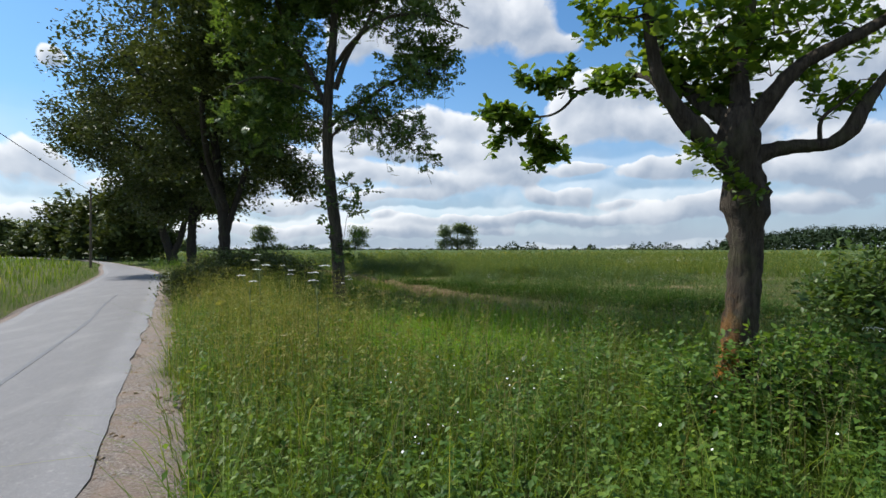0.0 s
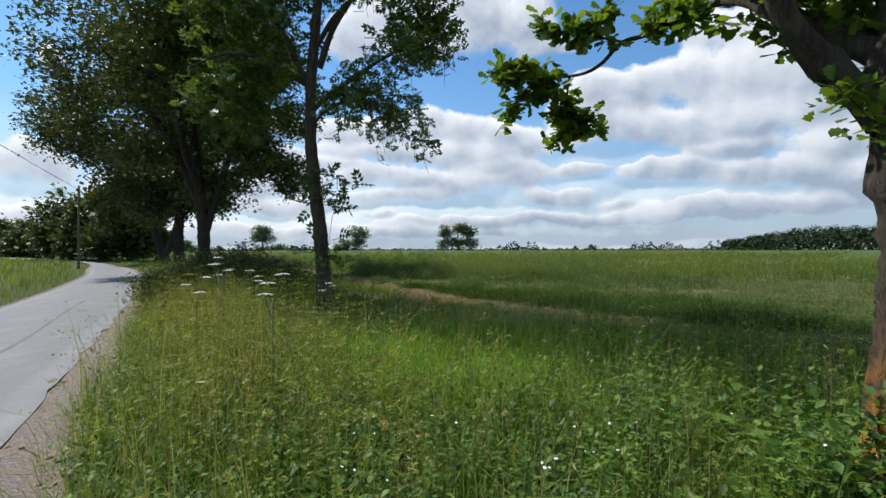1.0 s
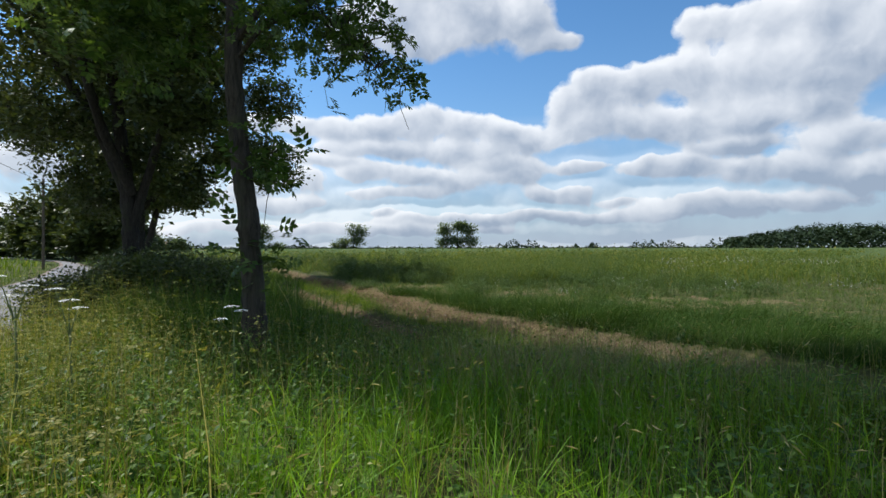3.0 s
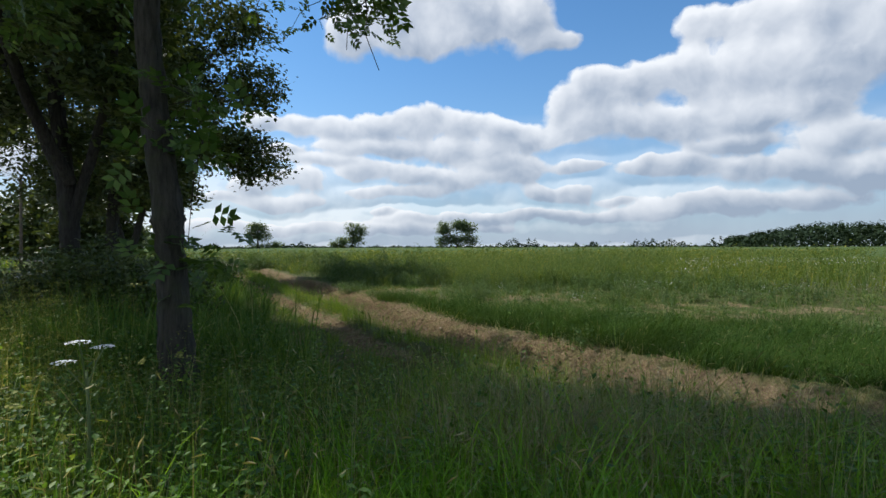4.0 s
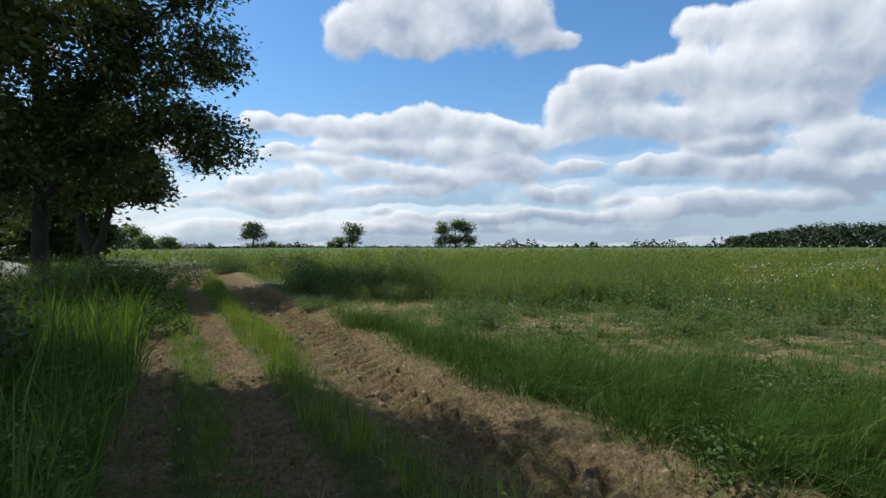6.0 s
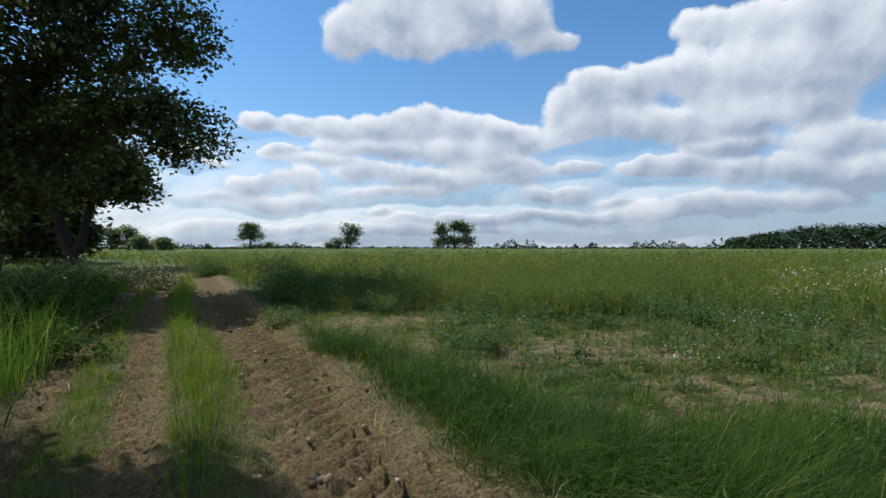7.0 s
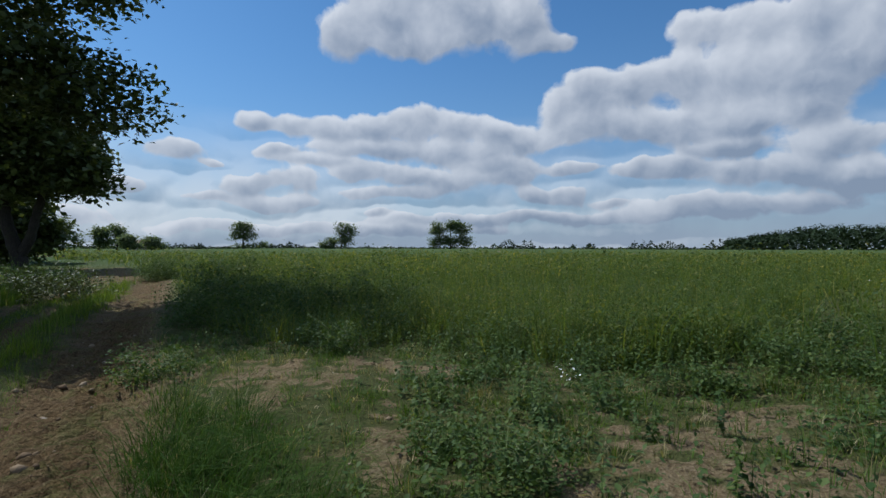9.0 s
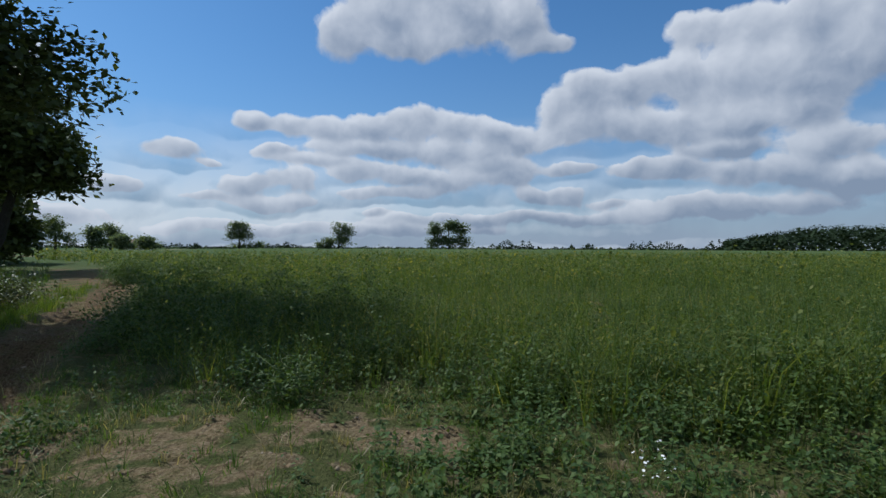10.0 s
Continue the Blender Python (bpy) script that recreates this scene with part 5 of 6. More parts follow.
def house(place, turn, w, dpt, h, label):
    top = thing("farmhouse", (place[0], place[1], 0), label, "house")
    top.rotation_euler = (0, 0, turn)
    p = Pile(); box(p, -w / 2, -dpt / 2, -0.2, w / 2, dpt / 2, h)
    wall = part("wall", p.mesh("wall", M_WALL), top)
    r = h + dpt * 0.42
    p = Pile()
    o, e = 0.4, 0.35
    v = [(-w / 2 - e, -dpt / 2 - o, h - 0.1), (w / 2 + e, -dpt / 2 - o, h - 0.1), (w / 2 + e, 0, r), (-w / 2 - e, 0, r), (-w / 2 - e, dpt / 2 + o, h - 0.1), (w / 2 + e, dpt / 2 + o, h - 0.1),
         (-w / 2 - e, -dpt / 2 - o, h + 0.1), (w / 2 + e, -dpt / 2 - o, h + 0.1), (w / 2 + e, 0, r + 0.22), (-w / 2 - e, 0, r + 0.22), (-w / 2 - e, dpt / 2 + o, h + 0.1), (w / 2 + e, dpt / 2 + o, h + 0.1)]
    p.add(np.array(v), [np.array([(0, 3, 2, 1), (3, 4, 5, 2), (6, 7, 8, 9), (9, 8, 11, 10), (0, 1, 7, 6), (4, 10, 11, 5)]), np.array([(0, 6, 9), (0, 9, 3), (3, 9, 10), (3, 10, 4), (1, 2, 8), (1, 8, 7), (2, 5, 11), (2, 11, 8)])])
    roof = part("roof", p.mesh("roof", M_ROOF), top)
    p = Pile(); box(p, w * 0.28, -0.35, r - 0.5, w * 0.28 + 0.8, 0.35, r + 1.0)
    part("chimney", p.mesh("chimney", M_BRICK), roof)
    for i in range(3):
        cx = (-0.32 + 0.32 * i) * w
        p = Pile(); box(p, cx - 0.6, -dpt / 2 - 0.04, 1.0, cx + 0.6, -dpt / 2 + 0.05, 2.2)
        part("window", p.mesh("window", M_PANE), top)


house((-127, 152), 0.25, 14, 7, 2.6, "low pale farmhouse with a clay roof beyond the fields")
house((-107, 206), 0.1, 8, 5, 1.9, "small pale cottage half hidden behind field trees")


def build_pole():
    x, y = -28.4, 41.2
    top = thing("utility_pole", (x, y, 0), "weathered wooden utility pole beside the lane", "utility pole")
    p = Pile(); v, q = tube([(0, 0, -0.3), (0.02, 0, 3), (0.03, 0, 6.5)], [0.10, 0.09, 0.08], 10); p.add(v, q)
    part("pole", p.mesh("pole", M_POLE, True), top)
    p = Pile(); box(p, -0.09, -0.14, 6.05, 0.11, -0.095, 6.25)
    part("bracket", p.mesh("bracket", M_WIRE), top)
    p = Pile()
    a, b = np.array([x, y - 0.15, 6.25]), np.array([2.5, -19.0, 6.9])
    pts = [a + (b - a) * f + np.array([0, 0, -1.2 * 4 * f * (1 - f) * 0.25]) for f in np.linspace(0, 1, 24)]
    v, q = tube(pts, np.full(24, 0.016), 6); p.add(v, q)
    tagged(new("overhead_cable", p.mesh("overhead_cable", M_WIRE, True)), "thin black overhead cable beside the lane", "cable")


build_pole()

# ---- grass, herbs and crop ----
def scatter(rng, n, x0, x1, y0, y1, keep):
    """Points in a rectangle, thinned by keep(x, y), the chance of each."""
    x, y = rng.uniform(x0, x1, n), rng.uniform(y0, y1, n)
    m = rng.uniform(0, 1, n) < keep(x, y)
    x, y = x[m], y[m]
    return np.stack([x, y, ground_z(x, y) - 0.01], 1)


def fan(rng, n, y_eye, near, far, half=0.98, x_eye=0.4):
    """Points in a wedge ahead of a place on the walk, as many at each distance."""
    d = near * (far / near) ** rng.uniform(0, 1, n)
    t = rng.uniform(-half, half, n)
    return x_eye + t * d, y_eye + d


def crop_in(x, y):
    """Distance inside the crop's edge."""
    return -off_line(x, y, CROP_EDGE)[0]


def road_gap(x, y):
    """Distance to the right of the lane's edge."""
    return off_line(x, y, ROAD_RIGHT)[0]


def verge_room(x, y):
    """1 on the verge between the lane's gravel and the track."""
    r = road_gap(x, y)
    e = off_line(x, y, RUT_LEFT)[0]
    d = off_line(x, y, RUT)[0]
    edge = 0.50 + 0.28 * np.clip((5 - y) / 4, 0, 1) - 0.3 * np.clip((y - 8) / 8, 0, 1) + 0.12 * field_noise(x, y, 0.8, 31)
    beside = np.where(e < -1.02 + 0.14 * field_noise(x, y, 1.2, 34), 1.0, 0.0)
    ends = np.where(d < -0.85 + 0.2 * field_noise(x, y, 1.1, 33), np.clip(1.0 - 0.62 * (y - 9.9), 0.25, 1), 0.0)
    return (r > edge) * np.where(y < 12.3, np.maximum(ends, beside), beside)


def build_verge():
    rng = np.random.RandomState(81)
    # fine meadow grass, everywhere on the verge
    at = np.concatenate([scatter(rng, 115000, -7, 6.5, 1.2, 13.5, lambda x, y: verge_room(x, y) * np.where(np.abs(x) > 5.5, 0.5, 1.0)), scatter(rng, 30000, -0.5, 6.5, 8.4, 11.5, verge_room)])
    n = len(at)
    x, y = at[:, 0], at[:, 1]
    tall = 0.42 + 0.17 * field_noise(x, y, 1.4, 35) + 0.24 * field_noise(x, y, 0.5, 36)
    r = road_gap(x, y)
    h = np.clip(tall, 0.2, 0.95) * (1 - 0.3 * np.exp(-((r - 1.7) / 0.7) ** 2)) * rng.uniform(0.6, 1.25, n) * np.clip(0.45 + (r - 0.6) / 0.9, 0.4, 1)
    h *= np.where(y < 3.2, 0.75, 1.0) * np.where(np.hypot((x - 0.6) / 2.6, (y - 8.2) / 1.9) < 1, 0.8, 1.0) * np.where((x > -0.6) & (y > 8.4), np.clip(1.25 - 0.45 * (y - 10.0), 0.45, 1.25), 1.0)
    lush = (np.hypot((x - 0.3) / 2.6, (y - 7.8) / 2.1) + rng.normal(0, 0.22, n)) < 1.0
    w = rng.uniform(0.004, 0.009, n)
    for m, mat, name, label in ((lush, M_LUSH, "lush_grass", "bright green lush grass on the verge"), (~lush, M_GRASS, "verge_grass", "tall meadow grass on the verge")):
        feet, way, out, up = tufts(rng, at[m], 14, 0.07)
        v, q = blades(rng, feet, h[m] * up * (0.82 if mat is M_LUSH else 1.0), w[m] * (1.1 if mat is M_LUSH else 1.0), np.clip(rng.normal(0.75 if mat is M_LUSH else 0.85, 0.3, m.sum()) * out, 0.05, 1.7), 3 if mat is M_LUSH else 2, way)
        stuff(name, v, q, mat, label, "grass")
    # seed heads on fine stalks
    at = np.concatenate([scatter(rng, 6500, -6.5, 6, 2.6, 13, verge_room), scatter(rng, 1100, -1, 9, 10.5, 19.5, lambda x, y: (off_line(x, y, RUT)[0] > 0.9) * np.clip(0.3 + field_noise(x, y, 1.1, 77), 0, 1) * (crop_in(x, y) < 0.5))])
    n = len(at)
    p = Pile()
    hh = rng.uniform(0.6, 1.0, n) * np.where(at[:, 1] > 10.5, 0.5, 1.0)
    lean = rng.uniform(0, 2 * np.pi, n)
    b = np.clip(rng.normal(0.2, 0.12, n), 0, 0.6)
    v, q = blades(rng, at, hh, np.full(n, 0.0035), b, 2, lean)
    p.add(v, q)
    tips = at + np.stack([np.cos(lean), np.sin(lean), np.zeros(n)], 1) * (b * hh * 0.85)[:, None] + np.array([0, 0, 1.0]) * (hh * (0.9 - 0.3 * b))[:, None]
    p.spread(LEAFLET[0] * np.array([0.16, 1, 1]), LEAFLET[1], tips, turns(rng, n, 1.3), rng.uniform(0.03, 0.07, n))
    p.stuff("grass_seed_heads", M_DRY, "pale seed heads of tall grasses", "grass")
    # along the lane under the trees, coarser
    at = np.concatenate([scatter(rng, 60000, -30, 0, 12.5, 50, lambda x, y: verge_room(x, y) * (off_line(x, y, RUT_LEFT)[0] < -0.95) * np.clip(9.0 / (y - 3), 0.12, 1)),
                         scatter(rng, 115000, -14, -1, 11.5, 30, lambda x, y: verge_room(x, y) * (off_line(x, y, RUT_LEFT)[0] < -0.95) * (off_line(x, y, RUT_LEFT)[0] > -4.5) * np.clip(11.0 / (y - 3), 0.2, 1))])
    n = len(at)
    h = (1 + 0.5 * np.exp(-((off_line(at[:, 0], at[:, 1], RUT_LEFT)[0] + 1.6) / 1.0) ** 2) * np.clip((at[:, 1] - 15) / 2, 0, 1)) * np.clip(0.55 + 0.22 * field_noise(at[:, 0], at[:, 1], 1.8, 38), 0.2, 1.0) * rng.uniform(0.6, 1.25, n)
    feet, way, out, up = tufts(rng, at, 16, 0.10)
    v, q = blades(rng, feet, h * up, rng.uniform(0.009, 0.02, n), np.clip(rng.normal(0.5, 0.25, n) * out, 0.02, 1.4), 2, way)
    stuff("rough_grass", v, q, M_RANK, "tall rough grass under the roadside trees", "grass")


build_verge()


def herbs(rng, at, height, leaf_size, pairs, mat, name, label, stem=True, leaf=LEAFLET):
    """Upright plants: a stem with leaves all the way up."""
    n = len(at)
    p = Pile()
    lean = rng.normal(0, 0.12, (n, 2))
    if stem:
        v, q = blades(rng, at, height, np.full(n, 0.006), np.abs(lean[:, 0]), 2, np.where(lean[:, 0] > 0, 0, np.pi))
        p.add(v, q)
    for k in range(pairs):
        f = (k + 0.7) / pairs
        pos = at + np.stack([lean[:, 0] * f ** 2, lean[:, 1] * f * 0.3, f * np.ones(n)], 1) * height[:, None]
        az = rng.uniform(0, 2 * np.pi, n)
        tilt = rng.normal(-0.35, 0.35, n)
        c, s, ct, st = np.cos(az), np.sin(az), np.cos(tilt), np.sin(tilt)
        R = np.zeros((n, 3, 3))
        R[:, 0, 0] = c; R[:, 0, 1] = -s * ct; R[:, 0, 2] = s * st
        R[:, 1, 0] = s; R[:, 1, 1] = c * ct; R[:, 1, 2] = -c * st
        R[:, 2, 1] = st; R[:, 2, 2] = ct
        sz = leaf_size * rng.uniform(0.6, 1.3, n) * (1.15 - 0.6 * f)
        p.spread(leaf[0] * np.array([1.15, 1, 1]), leaf[1], pos, R, sz)
    return p.stuff(name, mat, label, "weeds")


def build_herbs():
    rng = np.random.RandomState(82)

    def room(x, y):
        a = np.exp(-((x - 2.6) / 2.0) ** 2 - ((y - 4.2) / 2.2) ** 2) + 0.75 * np.exp(-((x - 1.0) / 1.3) ** 2 - ((y - 3.2) / 1.8) ** 2) + 1.5 * np.exp(-((x + 1.9) / 1.4) ** 2 - ((y - 9.6) / 1.9) ** 2) + 0.9 * np.exp(-((x + 2.5) / 1.0) ** 2 - ((y - 12.6) / 2.2) ** 2) + 0.58
        return np.clip(a * (0.75 + 0.5 * field_noise(x, y, 0.9, 39)), 0, 1) * verge_room(x, y) * (1 - 0.94 * np.exp(-((x - 0.3) / 2.3) ** 2 - ((y - 7.9) / 1.9) ** 2))
    at = scatter(rng, 34000, -5, 6.5, 1.8, 16, room)
    herbs(rng, at, np.clip(0.46 + 0.26 * field_noise(at[:, 0], at[:, 1], 0.7, 44), 0.18, 0.85) * rng.uniform(0.6, 1.2, len(at)), 0.066, 8, M_HERB, "nettles", "dense nettles and broad-leaved weeds on the verge")
    at = scatter(rng, 3600, -3, 5, 1.8, 9, lambda x, y: room(x, y) * np.clip(0.3 + field_noise(x, y, 0.6, 45), 0.05, 1))
    herbs(rng, at, rng.uniform(0.12, 0.35, len(at)), 0.13, 6, M_HERB, "dock_leaves", "low clumps of broad green dock leaves", False)
    # cow parsley along the lane
    at = scatter(rng, 14000, -12, 0.5, 3.0, 24, lambda x, y: verge_room(x, y) * np.exp(-((road_gap(x, y) - 1.75) / 0.85) ** 2) * np.clip((y - 3.4) / 2, 0.06, 1))
    n = len(at)
    p = Pile()
    h = rng.uniform(0.6, 1.15, n) * (1 + 0.22 * np.exp(-((at[:, 1] - 7.5) / 2.6) ** 2))
    lean = rng.uniform(0, 2 * np.pi, n)
    b = rng.uniform(0.02, 0.25, n)
    v, q = blades(rng, at, h, np.full(n, 0.007), b, 2, lean)
    p.add(v, q)
    for k in range(4):
        f = rng.uniform(0.6, 1.0, n)
        side = rng.normal(0, 0.09, (n, 2)) * (1 if k else 0.2)
        hub = at + np.stack([np.cos(lean) * b * h * f ** 2 + side[:, 0], np.sin(lean) * b * h * f ** 2 + side[:, 1], h * (f - 0.35 * b * f ** 2.2)], 1)
        for j in range(10):
            a = rng.uniform(0, 2 * np.pi, n)
            rr = rng.uniform(0.1, 1.0, n) ** 0.6 * 0.065
            pos = hub + np.stack([np.cos(a) * rr, np.sin(a) * rr, 0.025 - rr * 0.3], 1)
            p.spread(LEAFLET[0] * np.array([1.6, 1, 1]) - np.array([0, 0.5, 0]), LEAFLET[1], pos, turns(rng, n, 0.6), rng.uniform(0.009, 0.017, n))
    for k in range(4):
        f = rng.uniform(0.15, 0.7, n)
        pos = at + np.stack([rng.normal(0, 0.08, n), rng.normal(0, 0.08, n), h * f], 1)
        p.spread(ASH_LEAF[0], ASH_LEAF[1], pos, turns(rng, n, 0.7), rng.uniform(0.04, 0.075, n))
    p.stuff("cow_parsley", M_PARSLEY, "yellow-green cow parsley gone to seed along the lane", "wild flowers")
    # small white flowers low in the verge
    at = scatter(rng, 220, -0.6, 2.2, 2.4, 4.6, lambda x, y: verge_room(x, y) * np.clip(field_noise(x, y, 0.7, 40), 0.05, 1))
    at[:, 2] += rng.uniform(0.35, 0.62, len(at))
    daisies(rng, at, 0.008, "white_verge_flowers", "small white flowers in the verge grass")


def daisies(rng, at, size, name, label):
    k = 6
    ang = np.arange(k) * 2 * np.pi / k
    v = np.concatenate([[(0, 0, 0.15)], np.stack([np.cos(ang), np.sin(ang), np.zeros(k)], 1)])
    f = np.array([(0, i + 1, (i + 1) % k + 1) for i in range(k)])
    p = Pile()
    n = len(at)
    p.spread(v, [f], at, turns(rng, n, 0.45), size * rng.uniform(0.6, 1.3, n))
    p.stuff(name, M_WHITE, label, "flowers")


build_herbs()


def hogweed(x, y, h, heads, seed):
    """A tall stem with flat white flower heads, each on its own stalk."""
    rng = np.random.RandomState(seed)
    z = float(ground_z(np.array([x]), np.array([y]))[0])
    top = thing("hogweed", (x, y, z), "tall hogweed with flat white flower heads", "wild flower", "white umbels on the verge")
    p = Pile(); v, q = tube([(0, 0, -0.02), (0.02, 0, h * 0.45), (0.0, 0.01, h * 0.8)], [0.011, 0.009, 0.006], 6); p.add(v, q)
    part("stem", p.mesh("stem", M_STEM, True), top)
    for k in range(heads):
        a = k * 2.4 + seed
        tip = np.array([math.cos(a) * 0.10, math.sin(a) * 0.10, h * (0.97 - 0.06 * k)]) * (np.array([0, 0, 1]) if heads == 1 else 1)
        p = Pile(); v, q = tube([(0, 0.01, h * 0.7), tuple(tip * np.array([0.6, 0.6, 0.93])), tuple(tip)], [0.005, 0.004, 0.003], 5); p.add(v, q)
        stalk = part("stalk", p.mesh("stalk", M_STEM, True), top)
        n = 110
        b, r = rng.uniform(0, 2 * np.pi, n), np.sqrt(rng.uniform(0, 1, n)) * (0.085 if heads == 1 else 0.062)
        at = tip + np.stack([np.cos(b) * r, np.sin(b) * r, 0.02 - r * r * 3], 1)
        p = Pile()
        p.spread(CLUMP[0] - np.array([0, 0.5, 0]), CLUMP[1], at, turns(rng, n, 0.3), rng.uniform(0.006, 0.011, n))
        tagged(part("flower_head", p.mesh("flower_head", M_WHITE), stalk, "flat white flower head"), kind="stuff")


def build_hogweed():
    hogweed(3.42, 4.05, 0.76, 1, 88)
    for k, (x, y, h) in enumerate([(-2.84, 7.9, 1.38), (-2.5, 8.3, 1.2), (-3.05, 8.5, 1.3), (-1.75, 9.3, 1.0), (-1.36, 5.5, 1.28), (-2.5, 6.6, 1.2)]):
        hogweed(x, y, h, 3, 90 + k)
    # broad lobed leaves low beside the oak
    rng = np.random.RandomState(99)
    n = 260
    x, y = rng.normal(1.85, 0.5, n), rng.normal(4.7, 0.55, n)
    ok = (np.hypot(x - 2.25, y - 3.95) > 0.3) & (x > 0.8)
    x, y = x[ok], y[ok]
    n = len(x)
    at = np.stack([x, y, ground_z(x, y) + rng.uniform(0.22, 0.42, n)], 1)
    p = Pile()
    p.spread(OAK_LEAF[0] * np.array([1.5, 1, 1]), OAK_LEAF[1], at, turns(rng, n, 0.5), rng.uniform(0.045, 0.085, n))
    v, q = blades(rng, at - np.array([0, 0, 0.4]), np.full(n, 0.42), np.full(n, 0.006), np.full(n, 0.05), 2)
    p.add(v, q)
    p.stuff("hogweed_leaves", M_HERB, "broad lobed light green leaves near the oak", "weeds")


build_hogweed()


def build_trackside():
    rng = np.random.RandomState(83)

    def strip(x, y):
        d = off_line(x, y, RUT)[0]
        return ((d > 0.86 - 0.2 * np.clip((y - 17.5) / 2, 0, 1) + 0.12 * field_noise(x, y, 0.8, 51)) & (d < 1.5 + 3.1 * np.clip((17.2 - y) / 1.8, 0, 1) + 0.6 * field_noise(x, y, 1.7, 52)) & (y > 9.3) & (y < 20.2)) * np.clip((20.6 - y) / 2.0, 0, 1) * np.clip(1.2 - (d - 0.8) / 1.5, 0.4, 1) * np.clip(0.75 + 0.9 * field_noise(x, y, 0.9, 53), 0.1, 1) * np.clip(1.1 - 1.6 * bare_patch(x, y), 0.03, 1)
    at = scatter(rng, 520000, -3.5, 7, 9.2, 21.8, strip)
    n = len(at)
    gap = off_line(at[:, 0], at[:, 1], RUT)[0]
    h = np.clip(0.40 + 0.32 * field_noise(at[:, 0], at[:, 1], 0.9, 53) - 0.06 * np.clip(gap - 1.6, 0, 3), 0.12, 0.7) * rng.uniform(0.6, 1.2, n)
    lodge = np.maximum(np.exp(-((at[:, 0] - 1.8) / 0.9) ** 2 - ((at[:, 1] - 15.6) / 0.9) ** 2), np.clip(field_noise(at[:, 0], at[:, 1], 1.0, 76) * 1.6, 0, 0.8))
    at, az, out, up = tufts(rng, at, 24, 0.085)
    h = h * up
    az = np.where(rng.uniform(0, 1, n) < 0.75 - 0.6 * lodge, az, rng.normal(-0.3, 0.6, n))
    v, q = blades(rng, at, h * 0.8, rng.uniform(0.004, 0.007, n), np.clip(rng.normal(0.95, 0.35, n) * out + 0.9 * lodge, 0.05, 1.9), 2, az)
    stuff("trackside_grass", v, q, M_SIDE, "rank green grass leaning over the rutted track", "grass")
    # long grass lodged in swathes, each tussock combed one way
    k = 130
    way = rng.normal(-0.45, 0.9, k)
    t = rng.uniform(0, 1, k)
    i = (t * (len(RUT) - 1)).astype(int)
    hx, hy = RUT[i, 0] + rng.uniform(0.9, 2.7, k) * 0.8, RUT[i, 1] + rng.uniform(0.6, 2.0, k) * 0.6
    ok = (hy > 9.8) & (hy < 18.8) & (off_line(hx, hy, RUT)[0] > 0.95) & (off_line(hx, hy, RUT)[0] < 2.3)
    hx, hy, way = hx[ok], hy[ok], way[ok]
    own = np.repeat(np.arange(len(hx)), 260)
    n = len(own)
    fx, fy = hx[own] + rng.normal(0, 0.2, n), hy[own] + rng.normal(0, 0.2, n)
    at = np.stack([fx, fy, ground_z(fx, fy) - 0.01], 1)
    long = rng.uniform(0.3, 0.62, len(hx))
    v, q = blades(rng, at, long[own] * rng.uniform(0.55, 1.1, n), rng.uniform(0.0035, 0.0065, n), np.clip(rng.normal(0.85, 0.38, n), 0.1, 1.9), 3, way[own] + rng.normal(0, 0.5, n))
    stuff("lodged_grass", v, q, M_SIDE, "long green grass combed flat by the wind", "grass")
    # bleached grass at the rut's brink
    at = scatter(rng, 26000, -6, 4, 9.5, 26, lambda x, y: (np.abs(off_line(x, y, RUT)[0] - 0.86 + 0.2 * np.clip((y - 17.5) / 2, 0, 1)) < 0.17) * np.clip(0.45 + field_noise(x, y, 0.5, 55), 0, 1))
    n = len(at)
    v, q = blades(rng, at, rng.uniform(0.08, 0.28, n), rng.uniform(0.004, 0.007, n), np.clip(rng.normal(0.8, 0.4, n), 0.05, 1.8), 2)
    stuff("bleached_grass", v, q, M_DRY, "bleached grass along the edge of the ruts", "grass")
    # the green strips between and beside the ruts
    def middle(x, y):
        d, e = off_line(x, y, RUT)[0], off_line(x, y, RUT_LEFT)[0]
        mid = ((d < -0.52 + 0.10 * field_noise(x, y, 0.6, 56)) & (e > 0.42)) | ((e < -0.16 + 0.08 * field_noise(x, y, 0.5, 60)) & (e > -0.5))
        mid = mid & (y > 10.5)
        return np.where(mid, np.clip(0.8 + 0.5 * field_noise(x, y, 1.1, 57), 0.15, 1), 0) * np.clip(14.0 / np.maximum(y - 8, 1), 0.1, 1)
    at = scatter(rng, 380000, -12, 1.5, 10, 40, middle)
    n = len(at)
    at, way, out, up = tufts(rng, at, 18, 0.06)
    v, q = blades(rng, at, up * rng.uniform(0.10, 0.34, n) * np.clip(1 + 0.5 * field_noise(at[:, 0], at[:, 1], 0.9, 58), 0.4, 1.6) * np.where(off_line(at[:, 0], at[:, 1], RUT_LEFT)[0] < 0, 0.6, 1.0), rng.uniform(0.004, 0.007, n) * np.clip(at[:, 1] / 20, 0.8, 2), np.clip(rng.normal(0.5, 0.25, n) * out, 0.02, 1.2), 2, way)
    stuff("strip_grass", v, q, M_GRASS, "bright grass strip between the wheel ruts", "grass")
    # thin growth over the ruts and worn ground
    def thin(x, y):
        return (y > 9.5) * (road_gap(x, y) > 1.0) * np.where(crop_in(x, y) < 0, 1, 0) * np.clip(1.02 - soil_at(x, y) * 1.0, 0.14, 1) * np.clip(0.55 + 0.7 * field_noise(x, y, 0.7, 59), 0.04, 1) * (off_line(x, y, RUT_LEFT)[0] > -0.8)
